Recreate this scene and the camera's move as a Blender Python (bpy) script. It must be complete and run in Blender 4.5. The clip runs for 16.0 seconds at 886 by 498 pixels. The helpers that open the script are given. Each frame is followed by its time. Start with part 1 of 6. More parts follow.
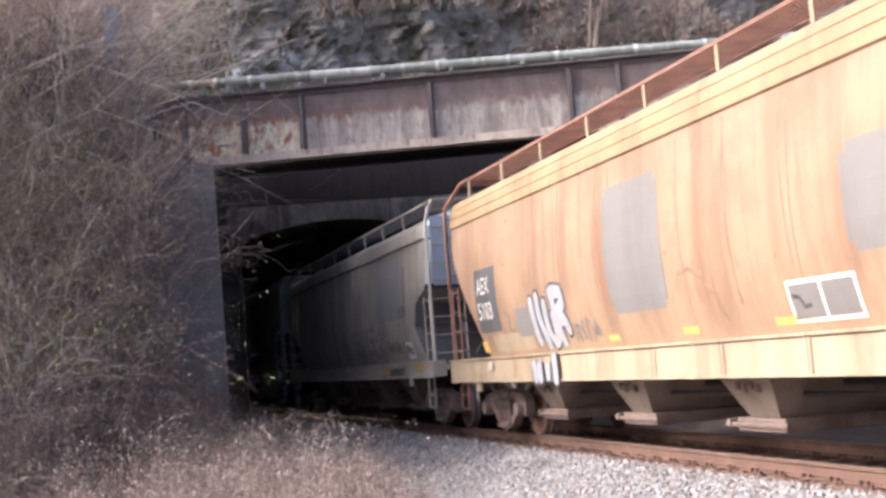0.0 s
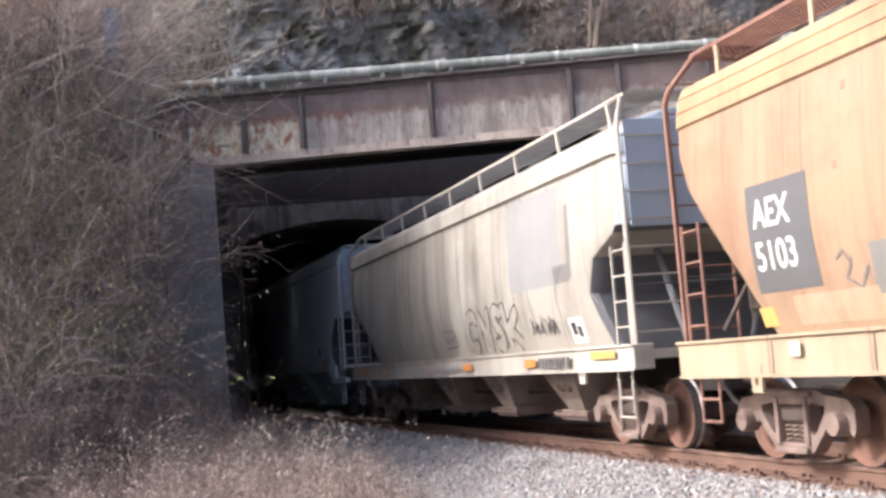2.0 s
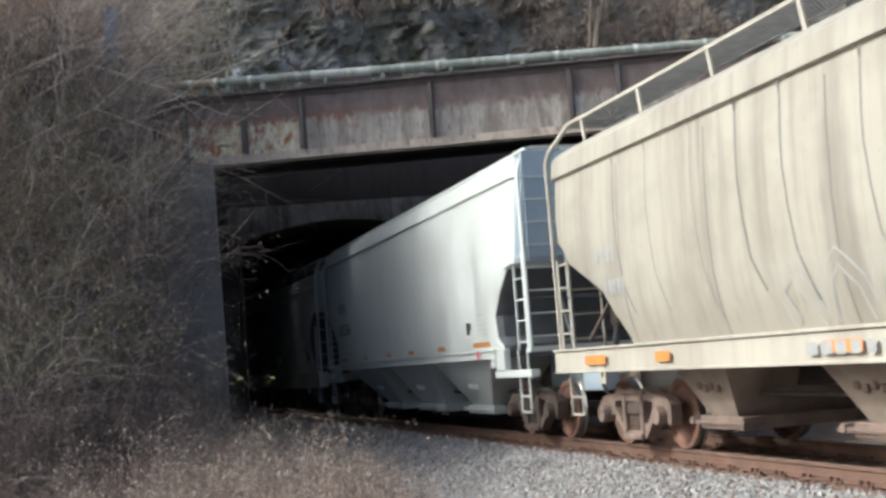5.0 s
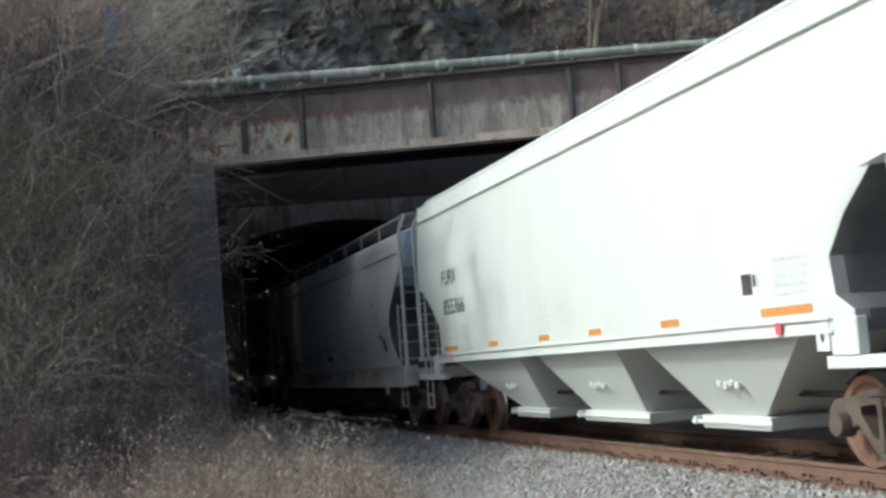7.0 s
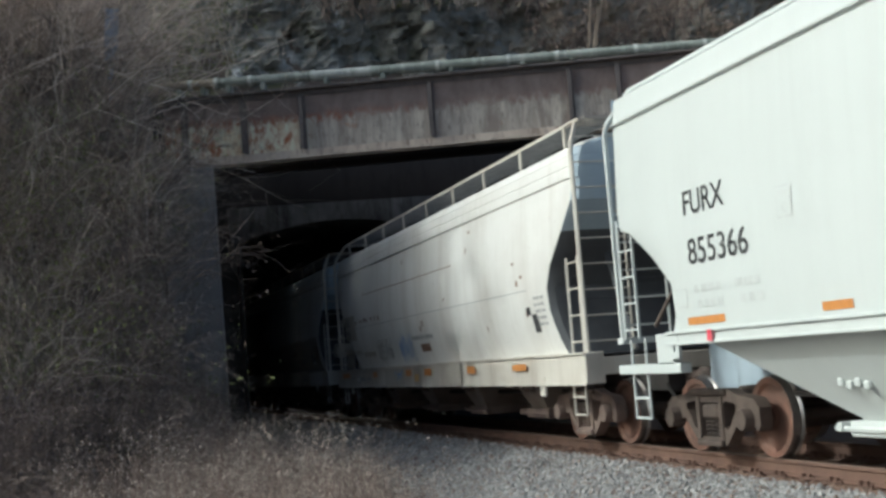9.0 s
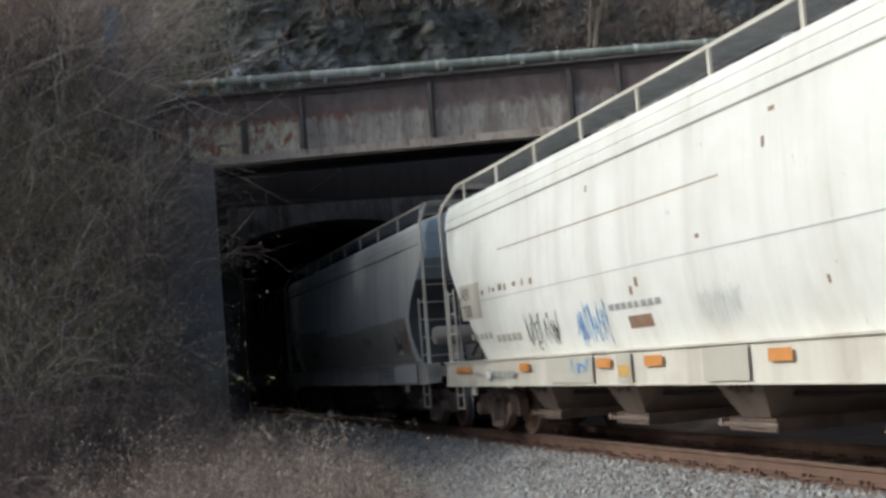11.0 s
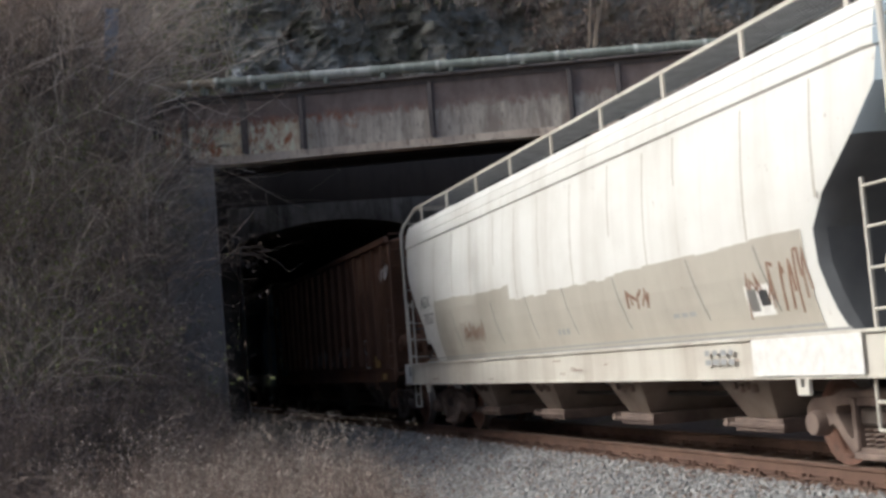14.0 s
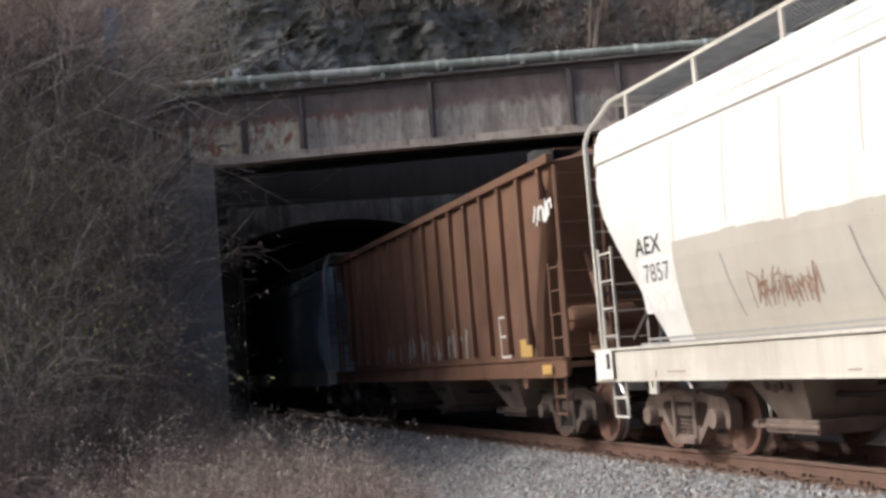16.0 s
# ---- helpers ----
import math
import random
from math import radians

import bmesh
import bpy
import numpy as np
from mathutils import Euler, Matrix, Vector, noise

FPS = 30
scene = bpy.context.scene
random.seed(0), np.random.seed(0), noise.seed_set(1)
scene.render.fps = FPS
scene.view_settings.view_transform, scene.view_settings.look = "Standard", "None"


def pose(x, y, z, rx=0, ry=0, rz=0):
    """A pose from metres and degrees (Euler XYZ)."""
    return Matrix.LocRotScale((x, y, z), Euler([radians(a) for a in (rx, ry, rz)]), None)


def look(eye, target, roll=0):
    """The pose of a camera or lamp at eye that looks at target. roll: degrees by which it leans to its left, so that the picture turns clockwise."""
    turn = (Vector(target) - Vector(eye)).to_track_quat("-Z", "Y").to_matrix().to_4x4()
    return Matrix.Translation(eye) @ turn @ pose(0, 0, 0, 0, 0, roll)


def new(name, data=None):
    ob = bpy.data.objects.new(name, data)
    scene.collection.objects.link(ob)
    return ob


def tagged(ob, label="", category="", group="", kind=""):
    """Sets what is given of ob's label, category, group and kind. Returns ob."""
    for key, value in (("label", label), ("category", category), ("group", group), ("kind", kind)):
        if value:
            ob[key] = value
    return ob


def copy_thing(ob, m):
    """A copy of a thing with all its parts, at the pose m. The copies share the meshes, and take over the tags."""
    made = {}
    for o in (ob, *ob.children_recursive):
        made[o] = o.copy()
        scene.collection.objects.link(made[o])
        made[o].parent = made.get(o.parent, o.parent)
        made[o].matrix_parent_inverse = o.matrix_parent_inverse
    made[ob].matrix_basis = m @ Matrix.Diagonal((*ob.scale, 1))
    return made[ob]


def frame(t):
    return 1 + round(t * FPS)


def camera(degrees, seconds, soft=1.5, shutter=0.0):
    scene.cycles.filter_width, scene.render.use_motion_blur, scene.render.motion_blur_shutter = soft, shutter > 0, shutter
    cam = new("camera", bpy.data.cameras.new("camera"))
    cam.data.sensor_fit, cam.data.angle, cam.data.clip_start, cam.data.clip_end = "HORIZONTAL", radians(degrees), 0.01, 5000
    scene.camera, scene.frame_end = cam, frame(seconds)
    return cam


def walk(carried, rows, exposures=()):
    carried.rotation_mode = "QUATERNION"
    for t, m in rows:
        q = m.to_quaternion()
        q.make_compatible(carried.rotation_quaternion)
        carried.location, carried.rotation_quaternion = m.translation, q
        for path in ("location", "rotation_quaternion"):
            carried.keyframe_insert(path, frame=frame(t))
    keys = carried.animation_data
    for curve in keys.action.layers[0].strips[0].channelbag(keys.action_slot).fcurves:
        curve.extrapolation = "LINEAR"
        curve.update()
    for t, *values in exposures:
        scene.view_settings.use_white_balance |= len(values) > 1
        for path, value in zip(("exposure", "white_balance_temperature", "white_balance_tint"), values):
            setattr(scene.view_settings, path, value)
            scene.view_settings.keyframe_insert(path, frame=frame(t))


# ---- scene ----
# camera: standing still beside the track, leaning a little
EYE = Vector((-8.15, 0.0, 1.341))
AHEAD = Vector((0.27568, 0.95694, 0.09097))
cam = camera(39.18, 16.0, soft=3.0, shutter=0.15)
STAND = look(EYE, EYE + 20 * AHEAD, -4.2485)
walk(cam, [(0, STAND), (16, STAND)],
     exposures=[(0, 1.40, 6050, 17), (2, 1.30, 6000, 14), (4, 0.88, 5950, 8), (6.5, 0.46, 5700, -5), (9, 0.0, 5650, -4), (11.5, -0.1, 5700, 0), (12.5, -0.1, 5750, 2), (14, 0.02, 5850, 4), (16, 0.22, 5950, 7)])

# world and sun: low winter sun from beyond the brushy bank
world = bpy.data.worlds.new("sky")
scene.world = world
world.use_nodes = True
SUN = Vector((-0.80, 0.16, 0.56)).normalized()
sky = world.node_tree.nodes.new("ShaderNodeTexSky")
sky.sky_type, sky.sun_disc = "NISHITA", False
sky.sun_elevation = math.asin(SUN.z)
sky.sun_rotation = math.atan2(SUN.x, SUN.y)
sky.air_density, sky.dust_density, sky.ozone_density = 0.7, 6.0, 0.6
bg = world.node_tree.nodes["Background"]
bg.inputs["Strength"].default_value = 0.15
world.node_tree.links.new(sky.outputs["Color"], bg.inputs["Color"])
lamp = bpy.data.lights.new("sun", "SUN")
lamp.energy, lamp.angle, lamp.color = 1.9, radians(1.6), (1.0, 0.95, 0.88)
new("sun", lamp).matrix_world = look(SUN * 200, (0, 0, 0))

# ---- tools ----


def link_mesh(name, data, mat, parent=None, label=""):
    if not isinstance(mat, (list, tuple)):
        mat = [mat]
    if not data.materials:
        for m in mat:
            data.materials.append(m)
    ob = new(name, data)
    if parent is not None:
        ob.parent = parent
    if label:
        ob["label"] = label
    return ob


def mesh_of(name, bm, smooth=0):
    me = bpy.data.meshes.new(name)
    bmesh.ops.recalc_face_normals(bm, faces=bm.faces)
    bm.to_mesh(me)
    bm.free()
    if smooth:
        me.shade_smooth()
        me.set_sharp_from_angle(angle=radians(smooth))
    return me


def part(name, bm, mat, parent=None, label="", smooth=0):
    return link_mesh(name, mesh_of(name, bm, smooth), mat, parent, label)


def box(bm, x0, x1, y0, y1, z0, z1, bevel=0.0, m=None):
    out = bmesh.ops.create_cube(bm, size=1)
    vs = out["verts"]
    for v in vs:
        v.co = Vector(((x0 + x1) / 2 + v.co.x * (x1 - x0), (y0 + y1) / 2 + v.co.y * (y1 - y0), (z0 + z1) / 2 + v.co.z * (z1 - z0)))
    if m is not None:
        for v in vs:
            v.co = m @ v.co
    if bevel:
        es = {e for v in vs for e in v.link_edges}
        bmesh.ops.bevel(bm, geom=list(es), offset=bevel, segments=1, affect="EDGES")


def tube(bm, pts, r, n=6, r2=None):
    pts = [Vector(p) for p in pts]
    rings = []
    for i, p in enumerate(pts):
        d = (pts[min(i + 1, len(pts) - 1)] - pts[max(i - 1, 0)]).normalized()
        a = d.orthogonal().normalized()
        if rings and n > 3:
            a = (rings[-1][0].co - pts[i - 1])
            a = (a - a.dot(d) * d).normalized()
        b = d.cross(a)
        rr = r if r2 is None else r + (r2 - r) * i / (len(pts) - 1)
        rings.append([bm.verts.new(p + rr * (math.cos(k * math.tau / n) * a + math.sin(k * math.tau / n) * b)) for k in range(n)])
    for r0, r1 in zip(rings, rings[1:]):
        for k in range(n):
            bm.faces.new((r0[k], r0[(k + 1) % n], r1[(k + 1) % n], r1[k]))
    bm.faces.new(rings[0][::-1])
    bm.faces.new(rings[-1])


def lathe(bm, profile, m, n=24, closed=True):
    """profile of (radius, along); spun round the x axis, placed by m."""
    rings = []
    for r, h in profile:
        rings.append([bm.verts.new(m @ Vector((h, r * math.cos(k * math.tau / n), r * math.sin(k * math.tau / n)))) for k in range(n)])
    loops = list(zip(rings, rings[1:]))
    for r0, r1 in loops:
        for k in range(n):
            bm.faces.new((r0[k], r0[(k + 1) % n], r1[(k + 1) % n], r1[k]))
    if closed:
        bm.faces.new(rings[0][::-1])
        bm.faces.new(rings[-1])


def plate(bm, outline, x0, x1, holes=()):
    """A plate in the y-z plane from x0 to x1 with an outline and holes."""
    edges = []
    for loop in (outline, *holes):
        vs = [bm.verts.new((x0, y, z)) for y, z in loop]
        edges += [bm.edges.new((vs[i], vs[(i + 1) % len(vs)])) for i in range(len(vs))]
    got = bmesh.ops.triangle_fill(bm, use_beauty=True, use_dissolve=False, edges=edges)
    faces = [f for f in got["geom"] if isinstance(f, bmesh.types.BMFace)]
    ext = bmesh.ops.extrude_face_region(bm, geom=faces)
    for v in ext["geom"]:
        if isinstance(v, bmesh.types.BMVert):
            v.co.x = x1


def ell(cy, cz, ry, rz, n=12):
    return [(cy + ry * math.cos(k * math.tau / n), cz + rz * math.sin(k * math.tau / n)) for k in range(n)]


def smooth01(t):
    t = min(1.0, max(0.0, t))
    return t * t * (3 - 2 * t)


def raw_mesh(name, verts, faces):
    me = bpy.data.meshes.new(name)
    me.from_pydata(verts, [], faces)
    me.update()
    return me


# ---- materials ----


class Mat:
    """A node material, built step by step."""

    def __init__(self, name, rough=0.7, metal=0.0, coords="Object"):
        self.m = bpy.data.materials.new(name)
        self.m.use_nodes = True
        self.t = self.m.node_tree
        self.b = self.t.nodes["Principled BSDF"]
        self.b.inputs["Roughness"].default_value = rough
        self.b.inputs["Metallic"].default_value = metal
        self.tc = self.t.nodes.new("ShaderNodeTexCoord")
        self.co = self.tc.outputs[coords]

    def noise(self, scale, stretch=(1, 1, 1), detail=5.0, rough=0.55, off=(0, 0, 0)):
        mp = self.t.nodes.new("ShaderNodeMapping")
        mp.inputs["Scale"].default_value = stretch
        mp.inputs["Location"].default_value = off
        self.t.links.new(self.co, mp.inputs["Vector"])
        n = self.t.nodes.new("ShaderNodeTexNoise")
        n.inputs["Scale"].default_value = scale
        n.inputs["Detail"].default_value = detail
        n.inputs["Roughness"].default_value = rough
        self.t.links.new(mp.outputs[0], n.inputs["Vector"])
        return n.outputs["Fac"]

    def voronoi(self, scale, stretch=(1, 1, 1), out="Color"):
        mp = self.t.nodes.new("ShaderNodeMapping")
        mp.inputs["Scale"].default_value = stretch
        self.t.links.new(self.co, mp.inputs["Vector"])
        n = self.t.nodes.new("ShaderNodeTexVoronoi")
        n.inputs["Scale"].default_value = scale
        self.t.links.new(mp.outputs[0], n.inputs["Vector"])
        return n.outputs[out]

    def ramp(self, fac, lo, hi, a=0.0, b=1.0):
        n = self.t.nodes.new("ShaderNodeMapRange")
        n.clamp = True
        for k, v in zip(("From Min", "From Max", "To Min", "To Max"), (lo, hi, a, b)):
            n.inputs[k].default_value = v
        self.t.links.new(fac, n.inputs["Value"])
        return n.outputs[0]

    def math(self, op, a, b):
        n = self.t.nodes.new("ShaderNodeMath")
        n.operation = op
        for i, v in enumerate((a, b)):
            if isinstance(v, (int, float)):
                n.inputs[i].default_value = v
            else:
                self.t.links.new(v, n.inputs[i])
        return n.outputs[0]

    def axis(self, k):
        n = self.t.nodes.new("ShaderNodeSeparateXYZ")
        self.t.links.new(self.co, n.inputs[0])
        return n.outputs[k]

    def mix(self, fac, a, b):
        n = self.t.nodes.new("ShaderNodeMix")
        n.data_type = "RGBA"
        for sock, v in ((n.inputs[0], fac), (n.inputs[6], a), (n.inputs[7], b)):
            if isinstance(v, (int, float)):
                sock.default_value = v
            elif isinstance(v, tuple):
                sock.default_value = (*v, 1) if len(v) == 3 else v
            else:
                self.t.links.new(v, sock)
        return n.outputs[2]

    def random(self):
        n = self.t.nodes.new("ShaderNodeObjectInfo")
        return n.outputs["Random"]

    def island(self):
        n = self.t.nodes.new("ShaderNodeNewGeometry")
        return n.outputs["Random Per Island"]

    def color(self, c):
        if isinstance(c, tuple):
            self.b.inputs["Base Color"].default_value = (*c, 1)
        else:
            self.t.links.new(c, self.b.inputs["Base Color"])
        return self

    def roughness(self, c):
        self.t.links.new(c, self.b.inputs["Roughness"])
        return self

    def bump(self, h, strength=0.4, dist=0.02):
        n = self.t.nodes.new("ShaderNodeBump")
        n.inputs["Strength"].default_value = strength
        n.inputs["Distance"].default_value = dist
        self.t.links.new(h, n.inputs["Height"])
        self.t.links.new(n.outputs[0], self.b.inputs["Normal"])
        return self


def paint(name, base, dirt, streak=0.5, grime=0.5, rough=0.55, low=None, rust=(0.16, 0.07, 0.035), rust_amount=0.5, lowz=(1.2, 2.2)):
    """Old paint on steel: run-down streaks, blotches, rust specks; low: the colour of the dirt that climbs from below."""
    k = Mat(name, rough)
    s1 = k.noise(1.6, (1, 1, 0.07), 6, 0.6)
    s2 = k.noise(7.0, (1, 1, 0.05), 4, 0.6, (3, 1, 0))
    blot = k.noise(0.55, (1, 1, 1.4), 6, 0.6, (7, 2, 1))
    fine = k.noise(30.0, (1, 1, 1), 3)
    streaks = k.math("MULTIPLY", k.ramp(s1, 0.48, 0.68), streak)
    streaks = k.math("ADD", streaks, k.math("MULTIPLY", k.ramp(s2, 0.52, 0.75), streak * 0.5))
    c = k.mix(streaks, base, dirt)
    c = k.mix(k.math("MULTIPLY", k.ramp(blot, 0.45, 0.72), grime), c, dirt)
    if low:
        z = k.math("ADD", k.axis(2), k.math("MULTIPLY", blot, 1.0))
        c = k.mix(k.ramp(z, lowz[1] + 0.5, lowz[0] + 0.5), c, low)
    speck = k.noise(11.0, (1, 1, 0.45), 5, 0.7, (1, 5, 9))
    c = k.mix(k.math("MULTIPLY", k.ramp(speck, 0.66, 0.72), rust_amount), c, rust)
    k.color(c)
    k.roughness(k.ramp(blot, 0.3, 0.7, rough - 0.08, rough + 0.15))
    dent = k.noise(1.1, (1, 1, 0.35), 2, 0.4, (2, 8, 4))
    k.bump(k.math("ADD", k.math("MULTIPLY", dent, 1.0), k.math("MULTIPLY", fine, 0.03)), 0.25, 0.05)
    return k.m


def plain(name, base, other, scale=6.0, rough=0.7, metal=0.0, bump=0.3, stretch=(1, 1, 1), fine=40.0):
    k = Mat(name, rough, metal)
    a = k.noise(scale, stretch, 6)
    b = k.noise(fine, (1, 1, 1), 3)
    k.color(k.mix(k.ramp(a, 0.35, 0.68), base, other))
    k.bump(k.math("ADD", a, k.math("MULTIPLY", b, 0.4)), bump, 0.02)
    return k.m


ORANGE = paint("faded_orange_paint", (0.325, 0.218, 0.140), (0.205, 0.118, 0.074), 0.9, 0.65, 0.6, low=(0.32, 0.235, 0.15), lowz=(0.7, 2.0))
CHORD_YELLOW = paint("yellowed_chord_paint", (0.35, 0.25, 0.14), (0.21, 0.12, 0.07), 0.6, 0.6, 0.6, rust_amount=0.7)
CREAM_SILL = paint("cream_sill_paint", (0.37, 0.30, 0.205), (0.22, 0.145, 0.09), 0.55, 0.5, 0.6)
CREAM = paint("cream_grey_paint", (0.365, 0.345, 0.295), (0.21, 0.185, 0.16), 0.8, 0.55, 0.6, low=(0.26, 0.235, 0.20), lowz=(0.9, 1.9))
WHITE = paint("clean_white_paint", (0.60, 0.63, 0.615), (0.50, 0.52, 0.505), 0.22, 0.2, 0.42, rust_amount=0.05)
WHITE_OLD = paint("chalky_white_paint", (0.73, 0.72, 0.69), (0.52, 0.49, 0.44), 0.45, 0.4, 0.55, low=(0.58, 0.55, 0.50), lowz=(0.4, 1.3), rust_amount=0.5)
SILL_WHITE = paint("white_sill_paint", (0.60, 0.565, 0.50), (0.38, 0.33, 0.275), 0.55, 0.75, 0.6, rust_amount=0.6)
SILL_CREAM = paint("dirty_cream_sill_paint", (0.43, 0.405, 0.35), (0.27, 0.235, 0.195), 0.55, 0.7, 0.6, rust_amount=0.6)
BLUE_GREY = paint("blue_grey_paint", (0.42, 0.50, 0.57), (0.31, 0.37, 0.42), 0.35, 0.35, 0.55, rust_amount=0.2)
BROWN = paint("red_brown_paint", (0.17, 0.085, 0.05), (0.095, 0.05, 0.033), 0.6, 0.6, 0.7, rust=(0.3, 0.13, 0.06), rust_amount=0.4)
PALE_BLUE = paint("pale_blue_paint", (0.42, 0.50, 0.56), (0.30, 0.34, 0.38), 0.4, 0.4, 0.55)
OVERPAINT = paint("grey_patch_paint", (0.185, 0.178, 0.168), (0.145, 0.135, 0.125), 0.5, 0.4, 0.6, rust_amount=0.1)
PAD_DARK = paint("dark_grey_patch_paint", (0.105, 0.107, 0.11), (0.085, 0.083, 0.082), 0.4, 0.4, 0.6, rust_amount=0.1)
TAN_PATCH = paint("beige_patch_paint", (0.46, 0.43, 0.37), (0.36, 0.32, 0.27), 0.4, 0.5, 0.6, rust_amount=0.3)
STEEL_GREY = plain("greasy_cast_steel", (0.115, 0.085, 0.07), (0.065, 0.05, 0.043), 5, 0.7, 0.1)
TRUCK_DUST = plain("dusty_cast_steel", (0.23, 0.17, 0.14), (0.14, 0.10, 0.085), 4, 0.8)
BAY_DUST = plain("dusty_bay_steel", (0.29, 0.235, 0.195), (0.18, 0.135, 0.11), 2, 0.8, 0, 0.2)
RUST = plain("rusty_steel", (0.20, 0.085, 0.045), (0.12, 0.055, 0.035), 3, 0.85)
WHEEL_RUST = plain("rusty_wheel_plate", (0.19, 0.095, 0.066), (0.11, 0.066, 0.05), 4, 0.8)
TREAD = plain("polished_wheel_tread", (0.42, 0.40, 0.38), (0.30, 0.28, 0.27), 20, 0.3, 0.9, 0.05)
RAIL_TOP = plain("worn_rail_head", (0.21, 0.145, 0.115), (0.15, 0.10, 0.08), 6, 0.45, 0.5, 0.05)
RAIL_RUST = plain("rusty_rail_web", (0.165, 0.095, 0.068), (0.11, 0.065, 0.05), 3, 0.85)
DARK = plain("dark_underframe", (0.045, 0.038, 0.034), (0.03, 0.026, 0.024), 4, 0.8)
REFLECT_O = plain("orange_reflective_tape", (0.62, 0.27, 0.08), (0.50, 0.22, 0.07), 8, 0.4, 0, 0.02)
YELLOW = plain("yellow_reflective_tape", (0.60, 0.38, 0.12), (0.5, 0.32, 0.12), 8, 0.4, 0, 0.02)
PINK = plain("pink_red_tag", (0.75, 0.08, 0.12), (0.7, 0.1, 0.14), 8, 0.5, 0, 0.02)
BLACK = plain("black_lettering", (0.03, 0.03, 0.032), (0.07, 0.07, 0.07), 9, 0.6, 0, 0.02)
FAINT_INK = plain("faint_grey_lettering", (0.52, 0.54, 0.53), (0.60, 0.62, 0.61), 9, 0.6, 0, 0.02)
# end slope colours, darkened to hold the shade of the car-end openings
SLOPE_SHADE_GREY = plain("shaded_grey_slope_sheet", (0.10, 0.105, 0.115), (0.07, 0.072, 0.08), 2, 0.7, 0, 0.2)
SLOPE_SHADE_BROWN = plain("shaded_brown_slope_sheet", (0.20, 0.12, 0.085), (0.12, 0.08, 0.06), 2, 0.75, 0, 0.2)
GREY_INK = plain("grey_lettering", (0.30, 0.30, 0.30), (0.36, 0.36, 0.36), 9, 0.6, 0, 0.02)
WHITE_INK = plain("white_lettering", (0.78, 0.77, 0.74), (0.65, 0.63, 0.6), 9, 0.6, 0, 0.02)
SILVER = plain("silver_spray_paint", (0.40, 0.41, 0.43), (0.30, 0.31, 0.33), 3, 0.45, 0.1, 0.02)
BLUE_SPRAY = plain("blue_spray_paint", (0.10, 0.28, 0.62), (0.16, 0.34, 0.62), 5, 0.6, 0, 0.02)
RUST_SPRAY = plain("rust_brown_scrawl", (0.20, 0.115, 0.078), (0.28, 0.185, 0.135), 5, 0.7, 0, 0.02)
DARK_SPRAY = plain("thin_dark_spray_paint", (0.13, 0.12, 0.12), (0.2, 0.19, 0.18), 4, 0.7, 0, 0.02)


def girder_paint():
    """Old purple-brown paint above, darkened for the pipe's shade too; below it flaked to cream, grey and rust."""
    k = Mat("peeling_girder_paint", 0.8)
    s = k.noise(1.7, (1, 1, 0.75), 9, 0.68)
    f = k.noise(6.0, (1, 1, 0.55), 8, 0.72, (4, 0, 2))
    runs = k.noise(3.2, (1, 1, 0.16), 6, 0.65, (2, 0, 5))
    z = k.axis(2)
    left = k.ramp(k.axis(0), -2.2, -3.1)
    edge = k.math("ADD", z, k.math("MULTIPLY", k.math("ADD", s, f), 0.55))
    low = k.ramp(edge, 8.46, 8.26)
    top = k.mix(k.ramp(s, 0.38, 0.66), (0.350, 0.275, 0.246), (0.218, 0.166, 0.150))
    top = k.mix(k.math("MULTIPLY", k.ramp(runs, 0.5, 0.7), 0.5), top, (0.158, 0.128, 0.120))
    grey = k.mix(k.ramp(runs, 0.40, 0.62), (0.330, 0.275, 0.234), (0.660, 0.608, 0.528))
    grey = k.mix(k.math("MULTIPLY", k.ramp(f, 0.52, 0.62), 0.75), grey, (0.264, 0.211, 0.186))
    grey = k.mix(k.math("MULTIPLY", k.ramp(s, 0.60, 0.66), 0.6), grey, (0.449, 0.256, 0.168))
    cream = k.mix(k.ramp(f, 0.40, 0.58), (0.880, 0.880, 0.720), (0.686, 0.538, 0.372))
    cream = k.mix(k.ramp(k.math("ADD", k.math("MULTIPLY", s, 0.6), k.math("MULTIPLY", f, 0.5)), 0.55, 0.62), cream, (0.396, 0.147, 0.072))
    c = k.mix(low, top, k.mix(left, grey, cream))
    # a rusty fringe where the upper coat gives way
    fringe = k.math("MULTIPLY", k.ramp(edge, 8.60, 8.44), k.ramp(edge, 8.24, 8.36))
    c = k.mix(k.math("MULTIPLY", k.math("MULTIPLY", fringe, k.ramp(f, 0.42, 0.56)), k.ramp(k.axis(0), 1.0, -2.5, 0.15, 0.85)), c, (0.356, 0.128, 0.066))
    k.color(c)
    k.bump(k.math("ADD", s, f), 0.5, 0.02)
    return k.m


GIRDER = girder_paint()
STIFF = plain("dark_grey_stiffener_paint", (0.13, 0.115, 0.11), (0.19, 0.16, 0.15), 3, 0.8, 0, 0.3)
GRATE = plain("weathered_galvanised_grating", (0.22, 0.22, 0.22), (0.15, 0.15, 0.15), 5, 0.6, 0.3, 0.1)


